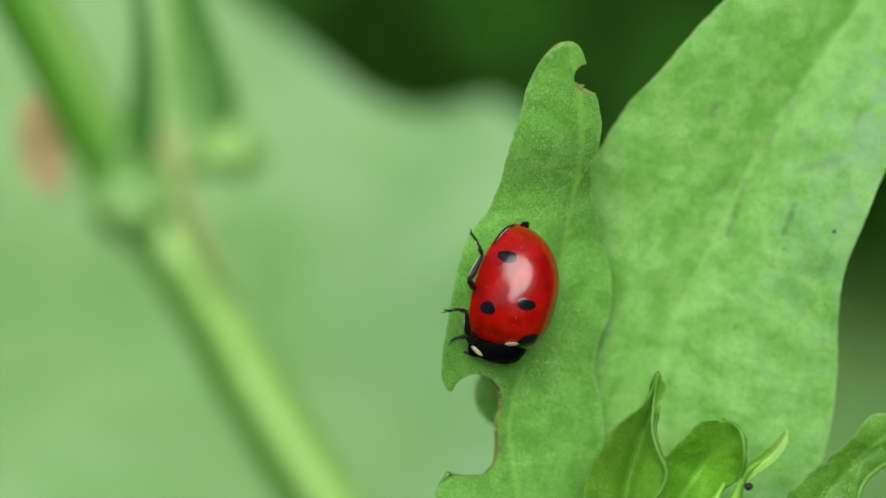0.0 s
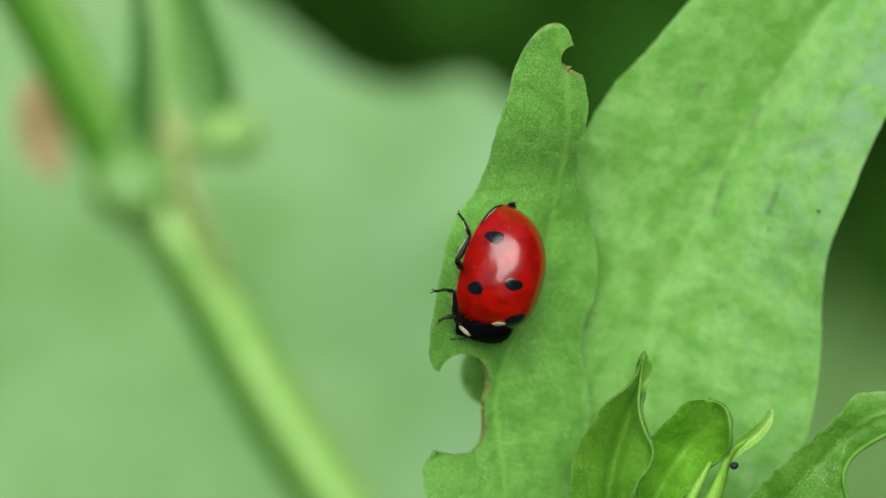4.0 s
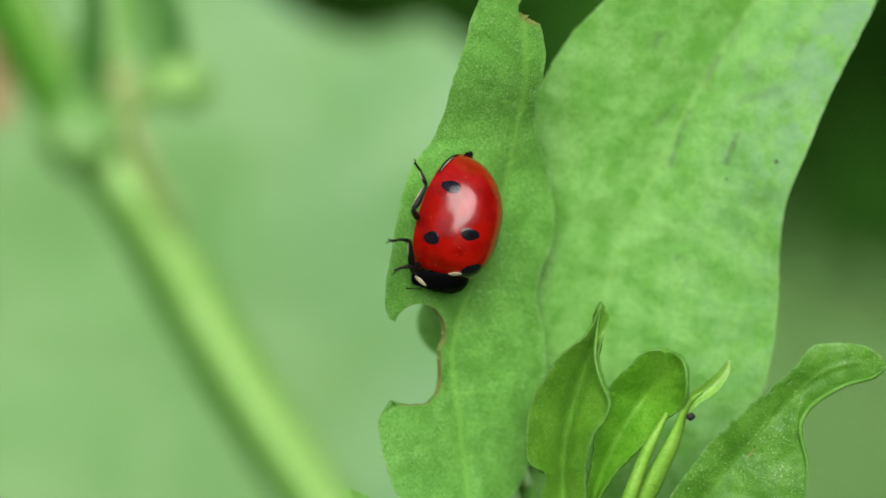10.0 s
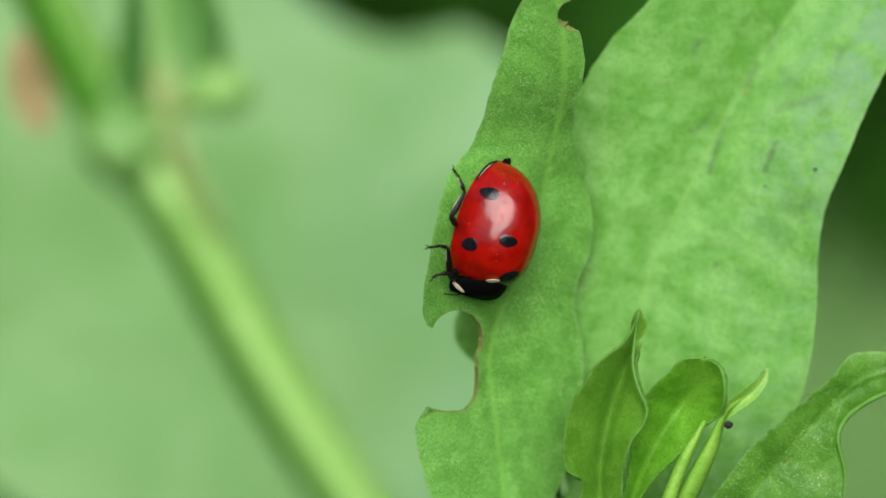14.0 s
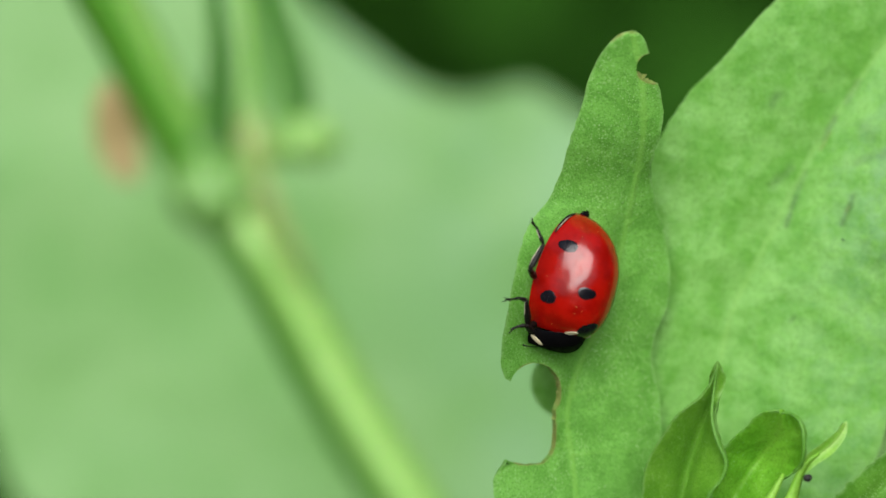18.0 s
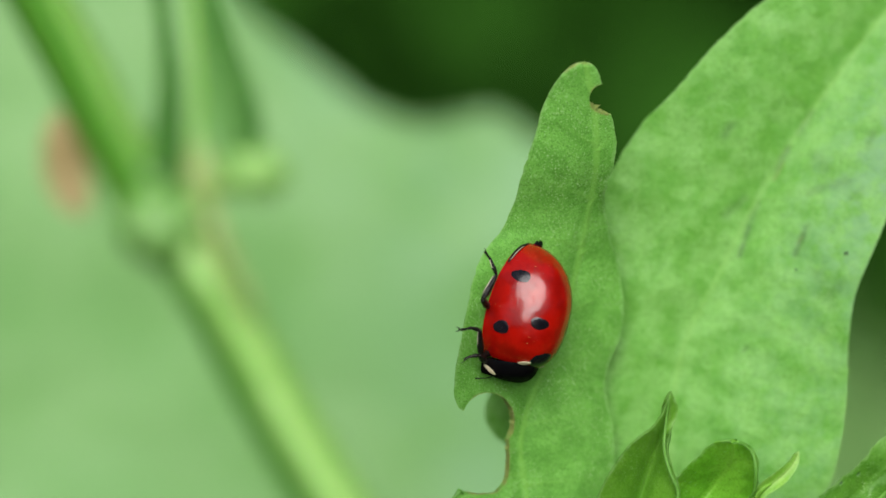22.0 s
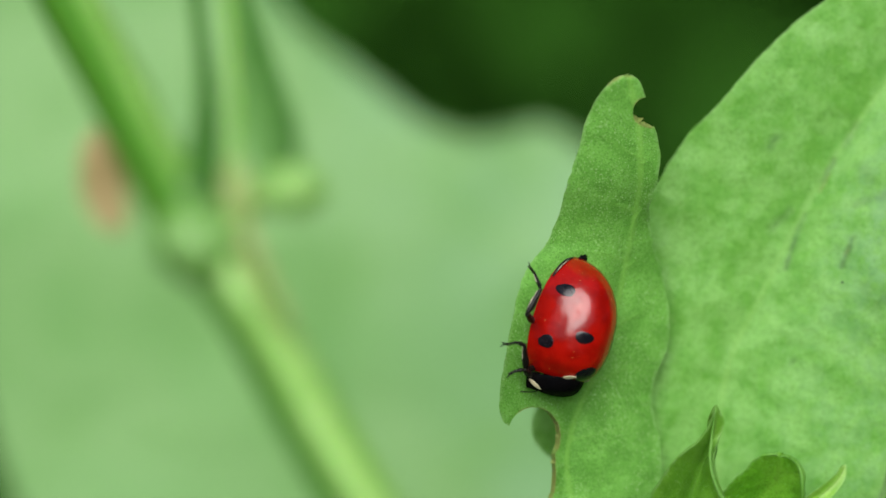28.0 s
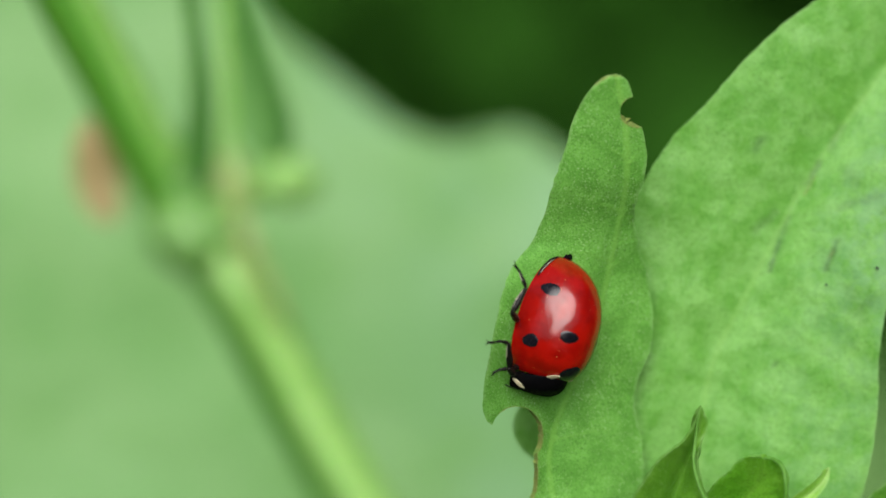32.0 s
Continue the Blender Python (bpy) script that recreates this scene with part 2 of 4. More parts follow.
BRACT = leaf_material("bract", (0.098, 0.255, 0.056), (0.13, 0.30, 0.08), (0.16, 0.32, 0.10), speck=0.1, thin=0.2)
DRIED = stem_material("faded_bud", (0.20, 0.31, 0.075), (0.30, 0.36, 0.13))
WITHERED = leaf_material("withered_leaf", (0.275, 0.215, 0.092), (0.345, 0.275, 0.130), (0.30, 0.24, 0.12), speck=0.0, thin=0.2)
RED = shell_material("red_wing_case", (0.30, 0.0040, 0.0014), (0.195, 0.0020, 0.0008), gloss=0.15)
BLACK = shell_material("black_shell", (0.004, 0.004, 0.005), (0.007, 0.006, 0.006), gloss=0.10, dirt=0.0, coat=0.22)
SPOT = shell_material("black_spot", (0.004, 0.004, 0.006), (0.008, 0.007, 0.010), gloss=0.15, dirt=0.0, coat=0.75)
CREAM = plain_material("cream_mark", (0.36, 0.32, 0.19), (0.47, 0.42, 0.27), 0.5, 3.0)
LEG = plain_material("black_leg", (0.003, 0.003, 0.003), (0.010, 0.009, 0.007), 0.34, 11.0, 0.6, 0.00005, 0.22)
HAIR = plain_material("pale_bristle", (0.35, 0.33, 0.24), (0.5, 0.46, 0.35), 0.5, 6.0)
PELLET = plain_material("dark_pellet", (0.004, 0.004, 0.004), (0.012, 0.011, 0.009), 0.7, 9000, 0.8)
SOIL = plain_material("soil", (0.013, 0.038, 0.005), (0.025, 0.060, 0.011), 0.95, 35, 0.6, 0.01, 0.05)
GRASS = far_leaf_material("grass", (0.155, 0.33, 0.095), (0.25, 0.44, 0.155))
# deep shade of the undergrowth is put into this very dark leaf colour
HEDGE_SHADE = far_leaf_material("shaded_hedge_leaf", (0.0175, 0.066, 0.0068), (0.031, 0.110, 0.0128))


# ---------------------------------------------------------------- tools
def part(name, mesh, mat, parent=None, label=""):
    """Links a mesh (or bmesh) as one object under its thing."""
    if isinstance(mesh, bmesh.types.BMesh):
        bm, mesh = mesh, bpy.data.meshes.new(name)
        bm.to_mesh(mesh)
        bm.free()
    if not mesh.materials:
        mesh.materials.append(mat)
    mesh.polygons.foreach_set("use_smooth", [True] * len(mesh.polygons))
    ob = new(name, mesh)
    if parent is not None:
        ob.parent = parent
        above = Matrix.Identity(4)
        up = parent
        while up is not None:
            above = up.matrix_parent_inverse @ up.matrix_basis @ above
            up = up.parent
        ob.matrix_parent_inverse = above.inverted()
    if label:
        ob["label"] = label
    return ob


def local_part(name, mesh, mat, parent, label=""):
    """As part(), for a mesh that is already in its thing's space."""
    ob = part(name, mesh, mat, None, label)
    ob.parent = parent
    return ob


def spline(points, n):
    """n points along a smooth curve through the given ones."""
    pts = np.array(points, float)
    step = np.r_[0, np.cumsum(np.linalg.norm(np.diff(pts, axis=0), axis=1) ** 0.6)]
    ends = np.vstack([2 * pts[0] - pts[1], pts, 2 * pts[-1] - pts[-2]])
    gap = np.diff(step)
    u = np.linspace(0, step[-1], n)
    i = np.clip(np.searchsorted(step, u, side="right") - 1, 0, len(pts) - 2)
    g = gap[i]
    before, after = np.r_[gap[0], gap, gap[-1]][i], np.r_[gap[0], gap, gap[-1]][i + 2]
    a, b, c, d = ends[i], ends[i + 1], ends[i + 2], ends[i + 3]
    m1 = ((b - a) / before[:, None] * g[:, None] + (c - b)) / (before + g)[:, None] * g[:, None]
    m2 = ((c - b) / g[:, None] * after[:, None] + (d - c) * (g / after)[:, None]) / (g + after)[:, None] * g[:, None]
    s = ((u - step[i]) / g)[:, None]
    fine = (2 * s ** 3 - 3 * s ** 2 + 1) * b + (s ** 3 - 2 * s ** 2 + s) * m1 + (3 * s ** 2 - 2 * s ** 3) * c + (s ** 3 - s ** 2) * m2
    run = np.r_[0, np.cumsum(np.linalg.norm(np.diff(fine, axis=0), axis=1))]
    even = np.linspace(0, run[-1], n)
    return np.stack([np.interp(even, run, fine[:, k]) for k in range(pts.shape[1])], axis=1)


def waves(x, y, scale, seed=0.0):
    return np.array([noise.noise((a / scale + seed, b / scale - seed, seed * 1.7)) for a, b in zip(x.ravel(), y.ravel())]).reshape(x.shape)


def blade_mesh(name, left, mid, right, rows=120, cols=24, thick=0.32, bites=(), veins=9, relief=0.10, relief_scale=2.0, crease=0.25, cup=0.0, ruffle=0.0, marks=(), scratches=(), lateral_veins=0.5, jag=0.0, seed=1.0):
    """A leaf blade lofted over its left margin, midrib and right margin, with real thickness, veins and bites."""
    l, m, r = spline(left, rows), spline(mid, rows), spline(right, rows)
    if jag:
        for edge, k in ((l, 1), (r, 2)):
            away = edge[:, :2] - m[:, :2]
            away /= np.maximum(np.linalg.norm(away, axis=1, keepdims=True), 1e-6)
            push = jag * (waves(edge[:, 0], edge[:, 1], 0.45, seed + k) + 0.6 * waves(edge[:, 0], edge[:, 1], 1.3, seed - k) + 0.4 * waves(edge[:, 0], edge[:, 1], 0.16, seed + 3 * k))
            edge[:, :2] += away * (push * np.clip(np.sin(np.linspace(0, np.pi, rows)) * 3 - 0.15, 0, 1))[:, None]
    t = np.linspace(-1, 1, 2 * cols + 1)
    a = np.abs(t)[None, :, None]
    side = np.where(t[None, :, None] < 0, l[:, None, :], r[:, None, :])
    grid = m[:, None, :] * (1 - a) + side * a
    s = np.linspace(0, 1, rows)[:, None]
    width = np.linalg.norm(side - m[:, None, :], axis=2)
    # midrib groove, cupped halves, waves at the margin, quilting between the veins
    grid[..., 2] += crease * np.exp(-(a[..., 0] * width / 0.55) ** 2) - cup * np.sin(np.pi * a[..., 0]) * np.minimum(width / 4, 1)
    grid[..., 2] += ruffle * a[..., 0] ** 3 * np.sin(s * 23 + np.sign(t)[None, :] * 1.3 + seed)
    grid[..., 2] += relief * waves(grid[..., 0], grid[..., 1], relief_scale, seed) + 0.3 * relief * waves(grid[..., 0], grid[..., 1], relief_scale * 0.35, seed + 5)
    rib = np.exp(-(a[..., 0] * width / 0.16) ** 2) * np.ones_like(s)
    lines = (s * veins - 0.55 * a[..., 0] * (1 - 0.3 * a[..., 0])) + 0.17 * (t[None, :] > 0) + 0.10 * waves(grid[..., 0], grid[..., 1], 2.5, seed + 9)
    lateral = np.exp(-(((lines % 1) - 0.5) / 0.045) ** 2) * np.clip(1.15 - a[..., 0], 0, 1) * lateral_veins
    vein = np.clip(rib + lateral, 0, 1)
    grid[..., 2] -= 0.05 * vein - 0.02
    margin = np.clip(1 - (1 - a[..., 0]) * width / 0.22, 0, 1) * np.ones_like(s)
    scar = np.zeros_like(vein)
    keep = np.ones((rows - 1, 2 * cols), bool)
    for cx, cy, rx, ry, power in bites:
        def inside(g):
            return (np.abs((g[..., 0] - cx) / rx) ** power + np.abs((g[..., 1] - cy) / ry) ** power) ** (1 / power)
        centre = (grid[:-1, :-1] + grid[1:, :-1] + grid[:-1, 1:] + grid[1:, 1:]) / 4
        keep &= inside(centre) > 1
        d = inside(grid)
        cell = np.zeros((rows + 1, 2 * cols + 2), bool)
        cell[1:-1, 1:-1] = inside(centre) <= 1
        gone = cell[:-1, :-1] | cell[1:, :-1] | cell[:-1, 1:] | cell[1:, 1:]
        kept = np.zeros_like(cell)
        kept[1:-1, 1:-1] = inside(centre) > 1
        rest = kept[:-1, :-1] | kept[1:, :-1] | kept[:-1, 1:] | kept[1:, 1:]
        snap = gone & rest
        wob = 1 + 0.03 * waves(grid[..., 0], grid[..., 1], 0.35, seed + 3)
        for k, c in ((0, cx), (1, cy)):
            grid[..., k] = np.where(snap, c + (grid[..., k] - c) / np.maximum(d, 1e-6) * wob, grid[..., k])
        away = (np.maximum(d, 1) - 1) * min(rx, ry)
        scar = np.maximum(scar, np.clip(1 - away / 0.11, 0, 1) * np.clip(0.75 + 1.6 * waves(grid[..., 0], grid[..., 1], 0.7, seed + 7), 0, 1))
    mark = np.zeros_like(vein)
    for (x0, y0, x1, y1, w, strength), brown in [(m_, False) for m_ in marks] + [(m_, True) for m_ in scratches]:
        gx, gy = grid[..., 0], grid[..., 1]
        ux, uy = x1 - x0, y1 - y0
        f = np.clip(((gx - x0) * ux + (gy - y0) * uy) / (ux * ux + uy * uy), 0, 1)
        d = np.hypot(gx - x0 - f * ux, gy - y0 - f * uy) + 0.5 * w * waves(gx, gy, 0.4, seed + x0)
        if brown:
            scar = np.maximum(scar, strength * np.exp(-(d / w) ** 2))
        else:
            mark = np.maximum(mark, strength * np.exp(-(d / w) ** 2))
        grid[..., 2] += 0.08 * strength * np.exp(-(d / w) ** 2)
    side_of = t[None, :] * np.ones_like(s)
    flat = grid.reshape(-1, 3)
    k = (200 + flat[:, 2:3]) / 200000
    xyz = np.c_[flat[:, :2] * k, -(200 + flat[:, 2:3]) / 1000]
    g3 = xyz.reshape(rows, -1, 3)
    du, dv = np.gradient(g3, axis=0), np.gradient(g3, axis=1)
    n = np.cross(dv, du)
    n /= np.maximum(np.linalg.norm(n, axis=2, keepdims=True), 1e-12)
    if n[..., 2].mean() > 0:
        n = -n
    body = thick / 1000 * np.sqrt(np.clip((1 - a[..., 0]) * width / 0.35, 0.006, 1)) * np.ones_like(s) * (1 + 0.8 * rib)
    rear = (g3 + n * body[..., None]).reshape(-1, 3)
    top = np.array(BASE)
    both = np.vstack([xyz, rear])
    both = both @ top[:3, :3].T + top[:3, 3]
    count, across = rows * (2 * cols + 1), 2 * cols + 1
    faces = []
    edges = {}
    for i in range(rows - 1):
        for j in range(2 * cols):
            if keep[i, j]:
                q = (i * across + j, i * across + j + 1, (i + 1) * across + j + 1, (i + 1) * across + j)
                faces.append(q)
                faces.append(tuple(count + v for v in reversed(q)))
                for e in range(4):
                    p0, p1 = q[e], q[(e + 1) % 4]
                    if (p1, p0) in edges:
                        del edges[(p1, p0)]
                    else:
                        edges[(p0, p1)] = True
    for p0, p1 in edges:
        faces.append((p1, p0, count + p0, count + p1))
    mesh = bpy.data.meshes.new(name)
    mesh.from_pydata([tuple(v) for v in both], [], faces)
    for key, values in (("vein", vein), ("margin", margin), ("scar", scar), ("mark", mark), ("across", side_of), ("along", s * np.ones_like(side_of))):
        mesh.attributes.new(key, "FLOAT", "POINT").data.foreach_set("value", np.tile(values.ravel(), 2).astype(np.float32))
    bm = bmesh.new()
    bm.from_mesh(mesh)
    bmesh.ops.delete(bm, geom=[v for v in bm.verts if not v.link_faces], context="VERTS")
    bmesh.ops.remove_doubles(bm, verts=bm.verts, dist=1e-6)
    bmesh.ops.recalc_face_normals(bm, faces=bm.faces)
    for e in bm.edges:
        if len(e.link_faces) == 2 and e.calc_face_angle(0.0) > 0.9:
            e.smooth = False
    bm.to_mesh(mesh)
    bm.free()
    return mesh


def tube_mesh(name, points, radii, sides=12, n=40, ribs=0, groove=0.0, world_points=False, close=True, phase=0.0, flank=0.0):
    """A tapered, optionally ribbed stalk along a smooth curve. Plan millimetres; or any space with world_points."""
    pts = spline(points, n)
    rad = np.interp(np.linspace(0, 1, n), np.linspace(0, 1, len(radii)), radii)
    path = [Vector(p) if world_points else place(*p) for p in pts]
    scale = 1.0 if world_points else 0.001
    bm = bmesh.new()
    rings = []
    tangent = (path[1] - path[0]).normalized()
    side = Vector((1, 0, 0)) - tangent * tangent.x
    side = (tangent.orthogonal() if side.length < 0.1 else side).normalized()
    shade_stripe = []
    for i, c in enumerate(path):
        ahead = (path[min(i + 1, n - 1)] - path[max(i - 1, 0)]).normalized()
        side = (side - ahead * side.dot(ahead)).normalized()
        up = ahead.cross(side)
        ring = []
        for k in range(sides):
            ang = 2 * math.pi * k / sides
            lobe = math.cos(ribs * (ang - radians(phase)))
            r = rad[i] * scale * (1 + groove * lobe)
            # mask for painted shade: full opposite each lobe, widened by flank
            shade_stripe.append((0.5 - 0.5 * lobe + flank) if ribs else 0.0)
            ring.append(bm.verts.new(c + (side * math.cos(ang) + up * math.sin(ang)) * r))
        rings.append(ring)
    for a, b in zip(rings, rings[1:]):
        for k in range(sides):
            bm.faces.new((a[k], a[(k + 1) % sides], b[(k + 1) % sides], b[k]))
    if close:
        for ring, c, turn in ((rings[0], path[0], -1), (rings[-1], path[-1], 1)):
            tip = bm.verts.new(c)
            for k in range(sides):
                bm.faces.new((ring[k], ring[(k + 1) % sides], tip) if turn > 0 else (ring[(k + 1) % sides], ring[k], tip))
    bmesh.ops.recalc_face_normals(bm, faces=bm.faces)
    mesh = bpy.data.meshes.new(name)
    bm.to_mesh(mesh)
    bm.free()
    if ribs:
        shade_stripe += [0.0] * (len(mesh.vertices) - len(shade_stripe))
        mesh.attributes.new("shade_stripe", "FLOAT", "POINT").data.foreach_set("value", shade_stripe)
    return mesh


def thing(name, m, label, category, group="", kind=""):
    ob = new(name)
    ob.empty_display_size = 0.005
    ob.matrix_basis = m
    return tagged(ob, label, category, group, kind)


# ---------------------------------------------------------------- ground and background
def build_ground():
    bm = bmesh.new()
    # finer near the plants, out to the horizon
    lines = [-400, -120, -30, -8, -3, -1.5] + [-1 + 0.1 * i for i in range(21)] + [1.5, 3, 8, 30, 120, 400]
    verts = [[bm.verts.new((x, y + 0.6, 0.012 * noise.noise((x * 4, y * 4, 0)) if abs(x) < 2 and abs(y) < 2 else 0)) for x in lines] for y in lines]
    for a, b in zip(verts, verts[1:]):
        for i in range(len(lines) - 1):
            bm.faces.new((a[i], a[i + 1], b[i + 1], b[i]))
    tagged(part("ground", bm, SOIL), "green-brown mossy soil under low grass", "ground", kind="structure")


def blades(name, spots, mat, label, category):
    """Many small bent leaves as one mesh. Each spot: base, direction, side, length, width."""
    v, f = [], []
    for base, way, side, length, width in spots:
        n = way.cross(side).normalized()
        i = len(v)
        for k, w, sag in ((0.0, 0.25, 0.0), (0.35, 1.0, 0.05), (0.7, 0.8, 0.16), (1.0, 0.03, 0.36)):
            c = base + way * (length * k) - n * (length * sag * 0.5)
            v += [tuple(c - side * (width * w / 2)), tuple(c + n * width * w * 0.12), tuple(c + side * (width * w / 2))]
        for q in range(3):
            for e in range(2):
                o = i + q * 3 + e
                f.append((o, o + 1, o + 4, o + 3))
    mesh = bpy.data.meshes.new(name)
    mesh.from_pydata(v, [], f)
    return tagged(part(name, mesh, mat), label, category, kind="stuff")


def build_background():
    rng = random.Random(3)

    def leafy(x, y, z, length, width, upright):
        way = Vector((rng.uniform(-1, 1), rng.uniform(-1, 1), upright + rng.uniform(-0.3, 0.5))).normalized()
        side = way.cross(Vector((rng.uniform(-1, 1), rng.uniform(-1, 1), rng.uniform(-1, 1)))).normalized()
        return (Vector((x, y, z)), way, side, length * rng.uniform(0.7, 1.3), width * rng.uniform(0.7, 1.3))

    def wild(x, y, k=1.0):
        return noise.noise((x * 2.3 * k, y * 2.3 * k, 4.0))

    # short grass over the clearing, giving way to a thicket 1 m off
    grass = []
    while len(grass) < 44000:
        near = len(grass) < 13000
        x, y = (rng.gauss(0.12, 0.42), rng.gauss(0.66, 0.26)) if near else (rng.uniform(-2.9, 2.9), rng.uniform(-2.4, 2.9))
        edge = 0.890 + 0.03 * wild(x, y) + max(0.0, abs(x) - 1.6) * 1.6
        if y > edge or x * x + (y - 0.3) ** 2 > 6.6 + wild(x, y) or x * x + y * y < 0.01 or (near and y < 0.2) or (-0.75 + 0.2 * wild(y, x) < x < -0.05 + 0.08 * wild(x, y, 2) and 0.4 < y and wild(x, y) > -0.35):
            continue
        grass.append(leafy(x, y, 0.0, 0.045, 0.004 if near else 0.011, 1.4))
    blades("grass", grass, GRASS, "short pale green grass on the ground behind the weeds", "grass")
    thicket = []
    while len(thicket) < 36000:
        front = len(thicket) < 22000
        x, y, z = rng.uniform(-2.3, 2.4), rng.uniform(0.9, 1.35 if front else 2.9), rng.random() ** 1.2
        top = 0.64 + 0.10 * wild(x, y) + 0.2 * (y - 0.9)
        z *= max(0.08, top)
        if y < 0.948 + 0.03 * wild(x, 3.0, 2) + 0.25 * max(0, z - 0.3) or (x / 2.2) ** 2 + max(0.0, (y - 1.2) / 1.6) ** 2 > 0.9 + 0.5 * wild(x + 3, y):
            continue
        thicket.append(leafy(x, y, z, 0.06, 0.035, 0.3))
    blades("thicket", thicket, HEDGE_SHADE, "green leafy undergrowth, its deep shade put into the leaf colour", "undergrowth")
    # unseen ring of bushes, added to block low sky light; lower towards the sun
    around = []
    while len(around) < 11000:
        a = rng.uniform(-math.pi, math.pi)
        toward = abs((a - math.atan2(SUN.y, SUN.x) + math.pi) % (2 * math.pi) - math.pi)
        tall = 1.0 if toward < 0.75 else 1.0 + min(1.0, (toward - 0.75) / 0.3) * 2.0
        wander = noise.noise((math.cos(a) * 1.7, math.sin(a) * 1.7, 1))
        r, z = rng.uniform(2.4, 3.2) + 0.5 * wander, rng.random() * tall * (1 + 0.3 * noise.noise((math.cos(a) * 3, math.sin(a) * 3, 1)))
        around.append(leafy(r * math.cos(a), 0.3 + r * math.sin(a), z, 0.20, 0.12, 0.2))
    blades("unseen_bushes", around, HEDGE_SHADE, "unseen ring of dark leafy bushes added to limit the sky light", "bush")
    low = []
    while len(low) < 4500:
        x, y = rng.uniform(-0.95, 0.02), rng.uniform(0.34, 1.0)
        if ((x + 0.4) / 0.5) ** 2 + ((y - 0.75) / 0.38) ** 2 > 1.1 + 0.5 * wild(x, y, 2) or x > -0.05 + 0.08 * wild(x, y, 2) or wild(x, y) < -0.4:
            continue
        low.append(leafy(x, y, rng.random() * 0.14 * (1 + wild(x, y)), 0.05, 0.028, 0.4))
    blades("low_weeds", low, HEDGE_SHADE, "low weeds behind the pale leaf, shade put into their dark green", "undergrowth")


